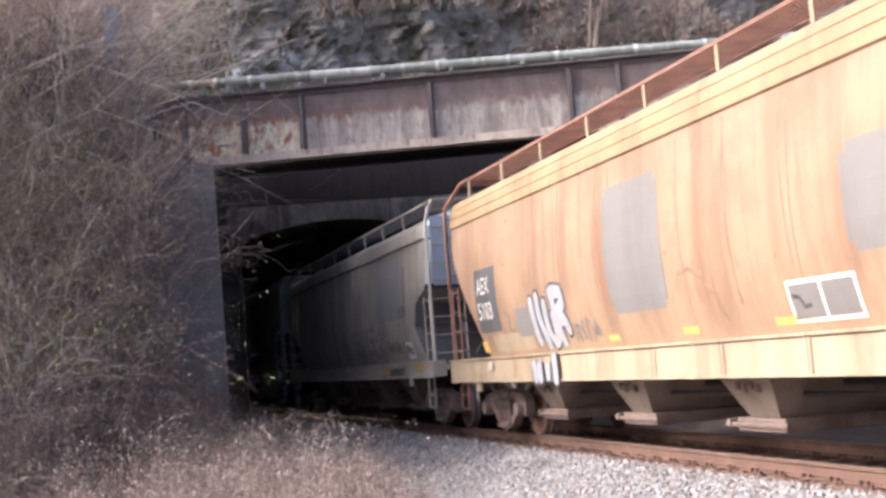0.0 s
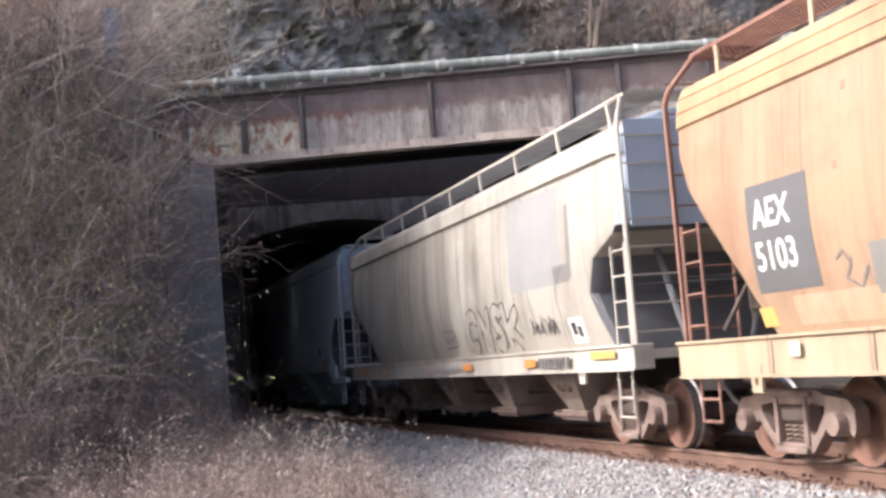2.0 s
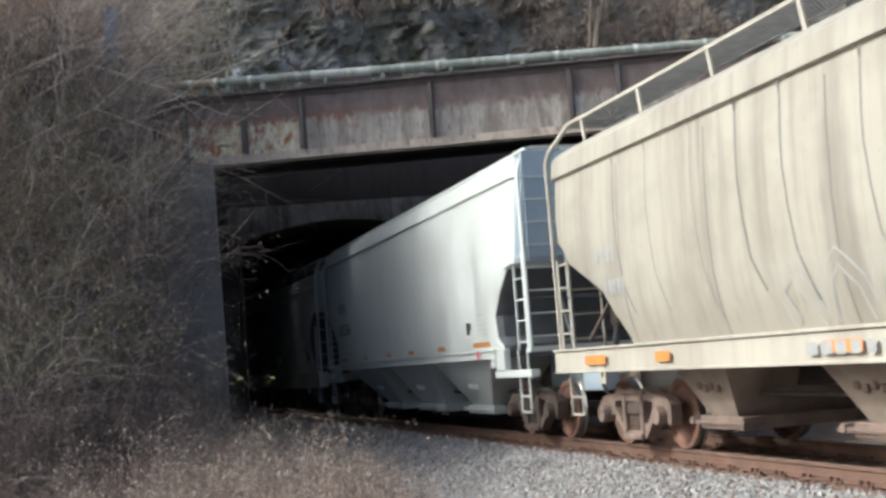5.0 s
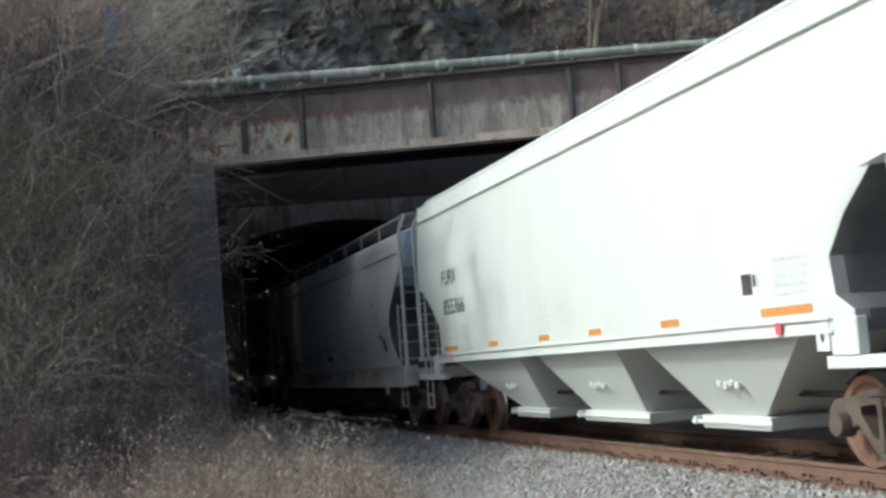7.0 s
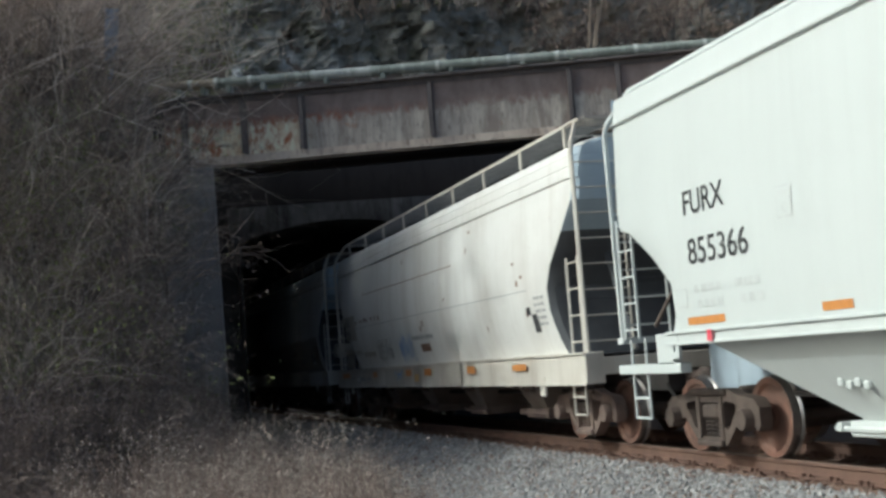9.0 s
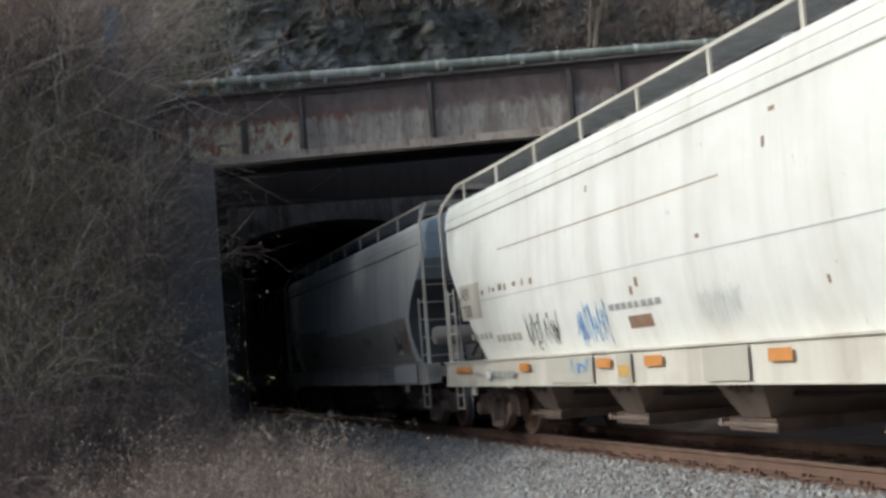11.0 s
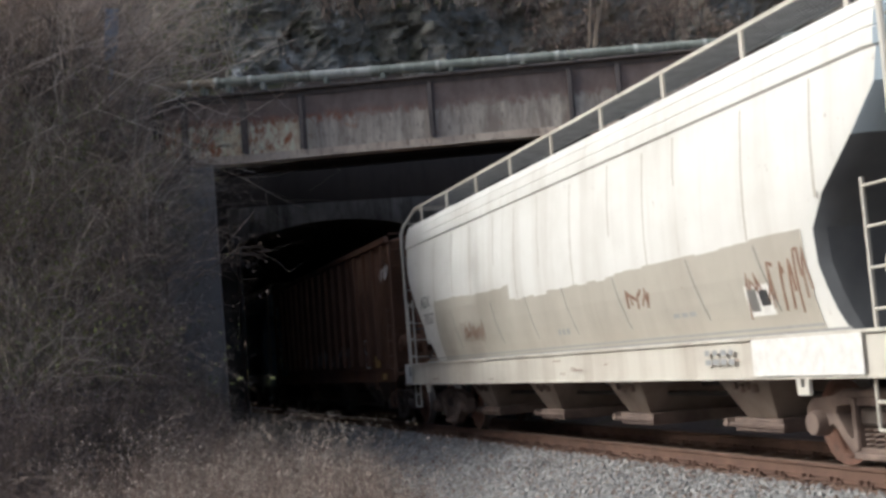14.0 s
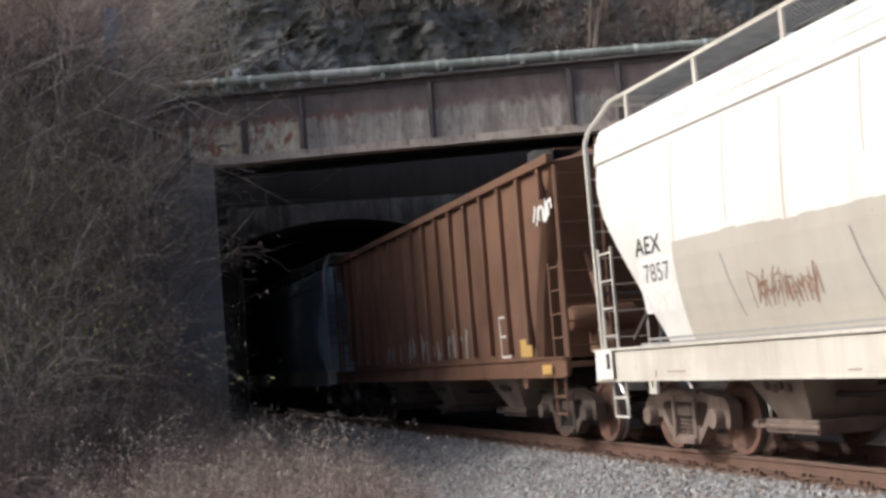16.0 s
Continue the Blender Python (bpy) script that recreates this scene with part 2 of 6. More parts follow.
def concrete(name, a, b, stain, scale=1.0):
    k = Mat(name, 0.9)
    n1 = k.noise(0.9 * scale, (1, 1, 0.5), 7, 0.6)
    n2 = k.noise(3.5 * scale, (1, 1, 0.2), 6, 0.65, (3, 3, 3))
    fine = k.noise(45 * scale, (1, 1, 1), 3)
    c = k.mix(k.ramp(n1, 0.35, 0.65), a, b)
    c = k.mix(k.math("MULTIPLY", k.ramp(n2, 0.5, 0.68), 0.8), c, stain)
    k.color(c)
    k.bump(k.math("ADD", n1, k.math("MULTIPLY", fine, 0.3)), 0.4, 0.03)
    return k.m


CONCRETE = concrete("weathered_concrete", (0.36, 0.34, 0.33), (0.27, 0.255, 0.25), (0.16, 0.15, 0.15))
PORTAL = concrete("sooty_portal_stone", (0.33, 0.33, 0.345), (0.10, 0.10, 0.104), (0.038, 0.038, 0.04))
# darker copy of the portal stone; the shade lower down is in its colour
PORTAL_SHADED = concrete("shaded_sooty_stone", (0.085, 0.083, 0.086), (0.05, 0.049, 0.05), (0.03, 0.03, 0.03))
# near-black base that carries the shade under and behind the bridge
SHADE_BLACK = concrete("under_bridge_shade", (0.052, 0.044, 0.044), (0.04, 0.035, 0.035), (0.028, 0.025, 0.025))
DARK_LINING = concrete("dark_brown_lining", (0.10, 0.088, 0.084), (0.07, 0.062, 0.06), (0.045, 0.04, 0.04))
FLANGE = concrete("flaking_flange_paint", (0.74, 0.65, 0.55), (0.56, 0.47, 0.39), (0.26, 0.18, 0.14), 2.0)
PIPE = concrete("mossy_grey_pipe", (0.36, 0.38, 0.345), (0.19, 0.22, 0.185), (0.56, 0.57, 0.53), 1.6)
PIPE_PALE = concrete("pale_flaking_pipe", (0.70, 0.71, 0.67), (0.46, 0.48, 0.45), (0.27, 0.29, 0.26), 2.0)
PIPE_TAN = concrete("tan_pipe_end", (0.44, 0.36, 0.25), (0.30, 0.27, 0.22), (0.2, 0.2, 0.17), 2.0)


def rock_mat():
    k = Mat("layered_grey_rock", 0.9)
    n1 = k.noise(0.9, (1, 1, 1.0), 9, 0.68)
    n2 = k.noise(1.5, (1, 1, 0.38), 7, 0.65, (5, 2, 7))
    n3 = k.noise(0.3, (1, 1, 0.8), 3, 0.5, (1, 4, 2))
    c = k.mix(k.ramp(n1, 0.36, 0.64), (0.075, 0.075, 0.062), (0.40, 0.395, 0.36))
    c = k.mix(k.math("MULTIPLY", k.ramp(n2, 0.58, 0.68), k.ramp(n3, 0.42, 0.55)), c, (0.72, 0.74, 0.73))
    warm = k.ramp(k.axis(0), 4.0, 9.0)
    c = k.mix(k.math("MULTIPLY", warm, k.ramp(n2, 0.35, 0.6)), c, (0.36, 0.31, 0.24))
    moss = k.noise(1.2, (1, 1, 1), 5, 0.6, (9, 9, 1))
    c = k.mix(k.math("MULTIPLY", k.ramp(moss, 0.58, 0.68), 0.6), c, (0.07, 0.085, 0.045))
    k.color(c)
    k.bump(k.math("ADD", n1, n2), 0.8, 0.15)
    return k.m


ROCK = rock_mat()


def stone_mat():
    k = Mat("grey_ballast_stone", 0.9)
    r = k.island()
    n = k.noise(25, (1, 1, 1), 4)
    c = k.mix(r, (0.21, 0.205, 0.207), (0.45, 0.437, 0.422))
    c = k.mix(k.math("MULTIPLY", k.ramp(k.math("FRACT", k.math("MULTIPLY", r, 7.31), 0), 0.82, 0.86), 0.7), c, (0.22, 0.15, 0.11))
    c = k.mix(k.math("MULTIPLY", k.ramp(n, 0.5, 0.7), 0.4), c, (0.16, 0.15, 0.15))
    k.color(c)
    k.bump(n, 0.3, 0.01)
    return k.m


STONE = stone_mat()
STONE_RUST = plain("rust_stained_stone", (0.24, 0.155, 0.115), (0.15, 0.10, 0.08), 9, 0.9)


def ground_mat():
    k = Mat("winter_ground", 0.95)
    a = k.noise(0.35, (1, 1, 1), 8, 0.65)
    b = k.noise(6.0, (1, 1, 1), 6, 0.7)
    c = k.mix(k.ramp(a, 0.35, 0.65), (0.125, 0.10, 0.085), (0.21, 0.17, 0.135))
    c = k.mix(k.ramp(b, 0.45, 0.7), c, (0.13, 0.10, 0.08))
    c = k.mix(k.math("MULTIPLY", k.ramp(k.noise(0.8, (1, 1, 1), 5, 0.6, (5, 5, 5)), 0.55, 0.66), 0.6), c, (0.10, 0.115, 0.045))
    k.color(c)
    k.bump(k.math("ADD", a, b), 0.8, 0.1)
    return k.m


GROUND = ground_mat()


def ballast_bed():
    k = Mat("grey_ballast_bed", 0.95)
    v = k.voronoi(22)
    d = k.voronoi(22, out="Distance")
    n = k.noise(0.6, (1, 1, 1), 5)
    sep = k.t.nodes.new("ShaderNodeSeparateColor")
    k.t.links.new(v, sep.inputs[0])
    c = k.mix(sep.outputs[0], (0.20, 0.195, 0.20), (0.44, 0.43, 0.42))
    c = k.mix(k.ramp(n, 0.45, 0.7), c, (0.30, 0.28, 0.27))
    k.color(c)
    k.bump(d, 1.0, 0.04)
    return k.m


BED = ballast_bed()
TIE = plain("weathered_tie_wood", (0.19, 0.125, 0.09), (0.12, 0.08, 0.06), 5, 0.9, 0, 0.5, (0.3, 3, 3))


def twig_mat(name, a, b):
    k = Mat(name, 0.9)
    k.color(k.mix(k.island(), a, b))
    return k.m


TWIG = twig_mat("bare_grey_brown_twigs", (0.17, 0.14, 0.12), (0.50, 0.435, 0.385))
# dark twigs carry the shade low on the bank in their colour
TWIG_DARK = twig_mat("dark_shade_toned_twigs", (0.10, 0.08, 0.07), (0.27, 0.215, 0.185))
LEAF_DULL = twig_mat("dull_purple_brown_leaves", (0.075, 0.06, 0.055), (0.24, 0.195, 0.18))
LEAF_DRY = twig_mat("dry_brown_leaves", (0.20, 0.14, 0.11), (0.40, 0.31, 0.26))
# pale twigs carry the sunlight high on the bank in their colour
TWIG_PALE = twig_mat("pale_sun_toned_twigs", (0.42, 0.34, 0.285), (0.78, 0.68, 0.59))
LEAF_GREEN = twig_mat("olive_green_leaves", (0.10, 0.115, 0.04), (0.27, 0.29, 0.11))
WEED = twig_mat("dry_tan_weeds", (0.14, 0.11, 0.095), (0.40, 0.335, 0.29))
WEED_PALE = twig_mat("pale_seed_heads", (0.28, 0.225, 0.19), (0.66, 0.57, 0.49))
WEED_RED = twig_mat("reddish_brown_weeds", (0.10, 0.072, 0.062), (0.25, 0.18, 0.155))
BARK = plain("pale_grey_bark", (0.30, 0.25, 0.20), (0.18, 0.14, 0.11), 3, 0.9, 0, 0.6, (1, 1, 0.2))
SIGN_BLUE = plain("faded_blue_sign_paint", (0.30, 0.35, 0.46), (0.40, 0.43, 0.50), 2, 0.6, 0, 0.05)

# ---- the setting ----
BEND = 0.0004


def track_x(y):
    return -BEND * max(0.0, y - 15.0) ** 2


def ground_z(x, y):
    bed = -0.62
    left = smooth01((y - 19.5) / 11) * smooth01((-5.0 - x) / 3.8) * 8.6 + smooth01((-4.0 - x) / 3) * 0.25
    # right bank is unseen, set close to darken the ground beyond the cars
    right = smooth01((y + 4) / 14) * smooth01((x - 3.4) / 3.6) * 8.6
    hill = smooth01((y - 41) / 8) * 14 if y > 41 else 0.0
    z = bed + max(left, right)
    if y > 39.5:
        z = 8.2 + hill
    r = math.hypot(x, y)
    z += 0.35 * noise.noise(Vector((x * 0.25, y * 0.25, 0.0))) * smooth01((abs(x) - 4) / 3)
    return z + (smooth01((r - 70) / 200) * 25 if y > 0 else 0.0)


def build_ground():
    xs = [-600, -300, -150, -80, -50, -35, -25] + [-20 + 0.8 * i for i in range(20)] + [-4.6, -3.8, -2, 0, 2, 3.8, 4.6] + [5.4 + 1.0 * i for i in range(18)] + [25, 35, 50, 80, 150, 300, 600]
    ys = [-600, -300, -150, -80, -40, -20, -10, -4] + [0.8 * i for i in range(49)] + [39.4, 39.6, 40.5, 42, 44, 46, 48, 50, 55, 60, 80, 120, 200, 350, 600]
    vs = [(x, y, ground_z(x, y)) for y in ys for x in xs]
    n = len(xs)
    fs = []
    for j in range(len(ys) - 1):
        for i in range(n - 1):
            if abs((xs[i] + xs[i + 1]) / 2) < 5.2 and 32.0 < (ys[j] + ys[j + 1]) / 2 < 42:
                continue
            fs.append((j * n + i, j * n + i + 1, (j + 1) * n + i + 1, (j + 1) * n + i))
    me = raw_mesh("ground", vs, fs)
    me.shade_smooth()
    tagged(link_mesh("ground", me, GROUND), "brown leaf-littered ground rising into a brushy bank", "ground", kind="structure")


build_ground()


def sweep(section, ys, closed=False):
    """Carry a section of (x, z) along the track."""
    vs = [(x + track_x(y), y, z) for y in ys for x, z in section]
    n = len(section)
    fs = [(j * n + i, j * n + (i + 1) % n, (j + 1) * n + (i + 1) % n, (j + 1) * n + i) for j in range(len(ys) - 1) for i in range(n if closed else n - 1)]
    if closed:
        fs += [tuple(range(n))[::-1], tuple((len(ys) - 1) * n + i for i in range(n))]
    return vs, fs


YS = [-90, -60, -30, -10, 0, 10, 15] + [15 + 2.5 * i for i in range(1, 59)]
bed = raw_mesh("ballast_bed", *sweep([(-4.4, -0.66), (-3.0, -0.54), (-1.9, -0.33), (-1.45, -0.215), (-1.05, -0.205), (-0.7, -0.235), (0.7, -0.235), (1.05, -0.205), (1.45, -0.215), (1.9, -0.33), (3.0, -0.52), (4.4, -0.66)], YS))
BEDOB = tagged(link_mesh("ballast_bed", bed, BED), "grey crushed-stone railway ballast bed", "ballast", kind="structure")


def rail(side):
    c = side * 0.755
    head = [(-0.037, -0.012), (-0.03, 0.0), (0.03, 0.0), (0.037, -0.012), (0.037, -0.04), (0.012, -0.055), (0.01, -0.145), (0.075, -0.165), (0.075, -0.182), (-0.075, -0.182), (-0.075, -0.165), (-0.01, -0.145), (-0.012, -0.055), (-0.037, -0.04)]
    me = raw_mesh("rail", *sweep([(c + x, z) for x, z in head], YS, True))
    me.materials.append(RAIL_RUST)
    me.materials.append(RAIL_TOP)
    n = len(head)
    for p in me.polygons:
        if len(p.vertices) == 4 and p.index % n in (0, 1, 2):
            p.material_index = 1
    ob = tagged(new("rail", me), "rust-brown steel rail with a worn head", "rail", "rails of the track", "structure")
    return ob


RAILS = [rail(-1), rail(1)]

# the road bridge: a riveted plate girder on a slant over the track
SKEW = -21.6
BR = new("girder_bridge")
BR.matrix_world = pose(-0.2, 30.16, 0, 0, 0, SKEW)
tagged(BR, "riveted steel plate-girder road bridge with peeling rusty paint", "bridge")
L0, L1 = -6.3, 16.0


def bridge():
    bm = bmesh.new()
    box(bm, L0, L1, 0.0, 0.03, 7.0, 8.5)
    part("web", bm, GIRDER, BR)
    bm = bmesh.new()
    box(bm, L0, L1, -0.24, 0.2, 6.78, 6.81)
    box(bm, L0, L1, -0.20, 0.2, 6.812, 6.84)
    bm2 = bmesh.new()
    box(bm2, L0, L1, -0.05, -0.002, 6.842, 7.02)
    part("bottom_flange", bm, FLANGE, BR, "flaking pale bottom flange")
    part("flange_angle", bm2, FLANGE, BR)
    bm = bmesh.new()
    box(bm, L0, L1, -0.22, 0.22, 8.56, 8.62, 0.005)
    box(bm, L0, L1, -0.05, -0.002, 8.42, 8.555)
    part("top_flange", bm, STIFF, BR)
    for u in (-5.75, -4.18, -2.65, 0.67, 4.2, 5.4, 7.6, 11.0, 14.4):
        bm = bmesh.new()
        box(bm, u - 0.012, u + 0.012, -0.17, -0.003, 7.03, 8.41)
        box(bm, u + 0.012, u + 0.10, -0.016, -0.004, 7.03, 8.41)
        box(bm, u - 0.05, u + 0.05, -0.178, -0.168, 7.03, 8.41)
        part("stiffener", bm, STIFF, BR)
    # rivets along both flange angles
    me = None
    for row, z in enumerate((6.95, 8.48)):
        vs, fs = [], []
        for i in range(180):
            x = L0 + 0.1 + i * 0.124
            k = len(vs)
            for dx, dz in ((-0.016, 0), (0, 0.016), (0.016, 0), (0, -0.016)):
                vs.append((x + dx, -0.051, z + dz))
            vs.append((x, -0.064, z))
            fs += [(k + a, k + (a + 1) % 4, k + 4) for a in range(4)]
        tagged(link_mesh("rivets", raw_mesh("rivets", vs, fs), FLANGE if row == 0 else GIRDER, BR), kind="stuff")
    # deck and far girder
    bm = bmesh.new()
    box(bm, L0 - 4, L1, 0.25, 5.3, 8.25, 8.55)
    part("deck_slab", bm, SHADE_BLACK, BR, "underside of the deck, its shade in a near-black colour")
    # unseen slab, added to keep sky light off the tunnel mouth
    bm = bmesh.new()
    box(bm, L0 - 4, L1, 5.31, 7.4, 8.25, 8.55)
    part("deck_slab", bm, SHADE_BLACK, BR)
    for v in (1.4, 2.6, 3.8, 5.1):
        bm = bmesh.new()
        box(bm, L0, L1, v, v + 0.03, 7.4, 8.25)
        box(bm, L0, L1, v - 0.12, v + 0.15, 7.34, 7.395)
        part("floor_beam", bm, SHADE_BLACK, BR)


bridge()


def pipe_line():
    root = new("pipe")
    root.matrix_world = pose(-0.2, 30.16, 0, 0, 0, SKEW)
    tagged(root, "large grey pipe with flaking coating along the bridge top", "pipe")
    joints = [-6.12, -5.49, -4.81, -3.92, -2.28, -0.81, 0.93, 2.73, 3.95, 5.92, 7.6, 9.5, 12.0, 15.0]
    mats = [PIPE_TAN, PIPE_TAN, PIPE, PIPE, PIPE_PALE, PIPE, PIPE, PIPE, PIPE, PIPE, PIPE, PIPE, PIPE]

    def pz(u):
        return 8.945 - 0.017 * (u + 6)

    for a, b, m in zip(joints, joints[1:], mats):
        bm = bmesh.new()
        tube(bm, [(a, -0.12, pz(a)), (b - 0.002, -0.12, pz(b))], 0.125, 14)
        part("pipe_length", bm, m, root, smooth=50)
        bm = bmesh.new()
        tube(bm, [(b - 0.05, -0.12, pz(b)), (b + 0.05, -0.12, pz(b))], 0.142, 14)
        part("coupling", bm, PIPE_PALE, root, smooth=50)
        bm = bmesh.new()
        box(bm, a + 0.3, a + 0.4, -0.3, 0.05, 8.622, pz(a) - 0.11)
        part("saddle", bm, PIPE, root)
    bm = bmesh.new()
    tube(bm, [(-6.10, -0.12, pz(-6)), (-6.26, -0.12, pz(-6) - 0.02), (-6.42, -0.11, pz(-6) - 0.12), (-6.58, -0.09, pz(-6) - 0.30), (-6.95, 0.0, pz(-6) - 0.85)], 0.125, 14)
    part("elbow", bm, PIPE_TAN, root, "pale tan pipe elbow", 50)


pipe_line()


def prism(bm, foot, z0, z1, batter=0.0):
    """An upright block on a footprint of (x, y)."""
    lo = [bm.verts.new((x, y, z0)) for x, y in foot]
    hi = [bm.verts.new((x - batter, y, z1)) for x, y in foot]
    n = len(foot)
    bm.faces.new(lo[::-1])
    bm.faces.new(hi)
    for i in range(n):
        bm.faces.new((lo[i], lo[(i + 1) % n], hi[(i + 1) % n], hi[i]))
    bmesh.ops.bevel(bm, geom=bm.edges[:], offset=0.03, segments=1, affect="EDGES")


def abutment():
    root = new("abutment")
    tagged(root, "stained grey concrete bridge abutment in the brush", "abutment", kind="structure")
    bm = bmesh.new()
    prism(bm, [(-4.85, 31.62), (-4.85, 36.66), (-10.0, 38.6), (-10.0, 33.65)], -1.0, 6.75, 0.08)
    part("wall", bm, CONCRETE, root)
    bm = bmesh.new()
    prism(bm, [(-6.35, 32.3), (-6.35, 37.0), (-11.0, 38.8), (-11.0, 34.1)], 6.76, 8.7)
    part("backwall", bm, CONCRETE, root)
    bm = bmesh.new()
    prism(bm, [(5.6, 27.4), (13.0, 24.5), (13.0, 30.0), (5.6, 33.0)], -1.0, 6.74)
    part("wall", bm, CONCRETE, root)
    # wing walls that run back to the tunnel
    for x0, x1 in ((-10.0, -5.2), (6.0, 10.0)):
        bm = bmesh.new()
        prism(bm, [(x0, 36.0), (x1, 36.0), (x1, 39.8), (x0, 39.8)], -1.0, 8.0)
        # shade beside the tunnel mouth is put into the wing walls' dark colour
        part("wing_wall", bm, PORTAL_SHADED, root)


abutment()

# the tunnel mouth behind the bridge and its lining
PY = 39.6


def arch(n=18):
    """A flat segmental arch on straight jambs, as (x, z)."""
    pts = [(-3.2, -0.7), (-3.2, 5.62)]
    for i in range(1, n):
        x = -3.2 + 6.4 * i / n
        pts.append((x, 5.62 + 0.62 * (1 - (x / 3.2) ** 2)))
    return pts + [(3.2, 5.62), (3.2, -0.7)]


def portal():
    root = new("tunnel_portal")
    root.matrix_world = pose(track_x(PY), PY, 0, 0, 0, -12)
    tagged(root, "sooty stone railway tunnel portal with an arched opening, shade in its colour", "tunnel portal", kind="structure")
    a = [(x, z) for x, z in arch()]
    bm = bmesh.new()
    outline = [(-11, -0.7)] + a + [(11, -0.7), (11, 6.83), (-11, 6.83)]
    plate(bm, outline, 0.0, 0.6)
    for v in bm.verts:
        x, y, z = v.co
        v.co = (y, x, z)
    part("wall", bm, PORTAL_SHADED, root)
    # the better lit stone over the arch, as a paler band
    bm = bmesh.new()
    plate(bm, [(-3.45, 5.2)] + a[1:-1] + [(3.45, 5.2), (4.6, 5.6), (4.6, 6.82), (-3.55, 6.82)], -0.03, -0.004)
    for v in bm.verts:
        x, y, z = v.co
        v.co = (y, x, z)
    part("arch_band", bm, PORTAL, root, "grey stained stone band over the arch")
    # headwall coloured near-black for the shade between bridge and portal
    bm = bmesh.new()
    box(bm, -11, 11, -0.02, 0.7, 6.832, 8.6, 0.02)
    part("headwall", bm, SHADE_BLACK, root, "headwall above the portal, its shade in a near-black colour")
    ys = [PY + 0.5 + 4 * i for i in range(30)]
    vs, fs = sweep(arch(), ys)
    n = len(arch())
    fs.append(tuple(range((len(ys) - 1) * n, len(ys) * n)))
    me = raw_mesh("tunnel_lining", vs, fs)
    tagged(link_mesh("tunnel_lining", me, DARK_LINING), "dark brown tunnel lining", "tunnel", kind="structure")
    # earth between the bridge's back and the portal
    bm = bmesh.new()
    box(bm, -14, 16, PY + 1.2, PY + 4, 7.9, 8.2)
    part_ob = part("road_fill", bm, DARK_LINING)
    tagged(part_ob, "dark fill under the road behind the bridge", "road", kind="structure")


portal()


def cliff():
    nx, nz = 240, 120
    vs = []
    for j in range(nz):
        for i in range(nx):
            x = -16 + i * 0.2
            z = 7.9 + j * 0.15
            p = Vector((x, 0, z))
            ledge = noise.noise(Vector((x * 0.12, 3.1, z * 0.75)))
            d = 0.9 * noise.noise(p * 0.30) + 0.22 * ledge + 0.35 * noise.noise(Vector((x * 1.1, 7, z * 0.9))) + 0.22 * noise.noise(Vector((x * 2.9, 1, z * 3.4))) + 0.10 * noise.noise(Vector((x * 6.0, 4, z * 7.0)))
            cell = noise.cell(Vector((x * 0.7 + 1.2 * noise.noise(p * 0.5), 0, z * 0.75 + 0.9 * noise.noise(p * 0.7 + Vector((9, 0, 0)))))) + 0.4 * noise.cell(Vector((x * 1.7 + noise.noise(p), 4, z * 2.1)))
            vs.append((x, 43.2 + 0.10 * (z - 8) - d * 1.0 - 0.34 * cell - 0.25 * x * 0.35, z))
    fs = [(j * nx + i, j * nx + i + 1, (j + 1) * nx + i + 1, (j + 1) * nx + i) for j in range(nz - 1) for i in range(nx - 1)]
    tagged(link_mesh("cliff", raw_mesh("cliff", vs, fs), ROCK), "dark layered rock cliff with pale seepage stains", "cliff", kind="structure")


cliff()

# ---- the train ----
DIRECT = {}


def shared(key, make):
    if key not in DIRECT:
        DIRECT[key] = make()
    return DIRECT[key]


def sideframe_mesh():
    bm = bmesh.new()
    out = [(-1.13, 0.60), (-1.02, 0.70), (-0.62, 0.74), (-0.45, 0.80), (0.45, 0.80), (0.62, 0.74), (1.02, 0.70), (1.13, 0.60), (1.13, 0.40), (1.08, 0.33), (0.98, 0.40), (0.78, 0.42), (0.68, 0.46), (0.36, 0.16), (0.26, 0.12), (-0.26, 0.12), (-0.36, 0.16), (-0.68, 0.46), (-0.78, 0.42), (-0.98, 0.40), (-1.08, 0.33), (-1.13, 0.40)]
    holes = [[(-0.60, 0.63), (-0.38, 0.66), (-0.32, 0.62), (-0.32, 0.36), (-0.38, 0.32), (-0.44, 0.36), (-0.61, 0.56)],
             [(0.60, 0.63), (0.38, 0.66), (0.32, 0.62), (0.32, 0.36), (0.38, 0.32), (0.44, 0.36), (0.61, 0.56)],
             [(-0.24, 0.24), (0.24, 0.24), (0.24, 0.64), (-0.24, 0.64)]]
    plate(bm, out, -1.10, -0.94, holes)
    return mesh_of("sideframe", bm, 40)


def bearing_mesh():
    bm = bmesh.new()
    lathe(bm, [(0.02, -0.11), (0.115, -0.11), (0.13, -0.06), (0.13, 0.06)], Matrix.Translation((-1.10, 0, 0.46)), 14)
    return mesh_of("bearing_cap", bm, 40)


def rib_mesh(x0, y0, y1, z0, z1):
    bm = bmesh.new()
    box(bm, x0, -1.099, y0, y1, z0, z1, 0.012)
    return mesh_of("frame_rib", bm)


RIBS = [(-1.145, -0.42, 0.42, 0.73, 0.79), (-1.16, -0.30, 0.30, 0.13, 0.20), (-1.13, -0.315, -0.245, 0.21, 0.72), (-1.13, 0.245, 0.315, 0.21, 0.72)]


def spring_mesh():
    bm = bmesh.new()
    pts = []
    for k in range(41):
        a = k / 40 * math.tau * 5
        pts.append((-1.03 + 0.055 * math.cos(a), 0.055 * math.sin(a), 0.20 + 0.24 * k / 40))
    tube(bm, pts, 0.013, 5)
    return mesh_of("spring", bm, 60)


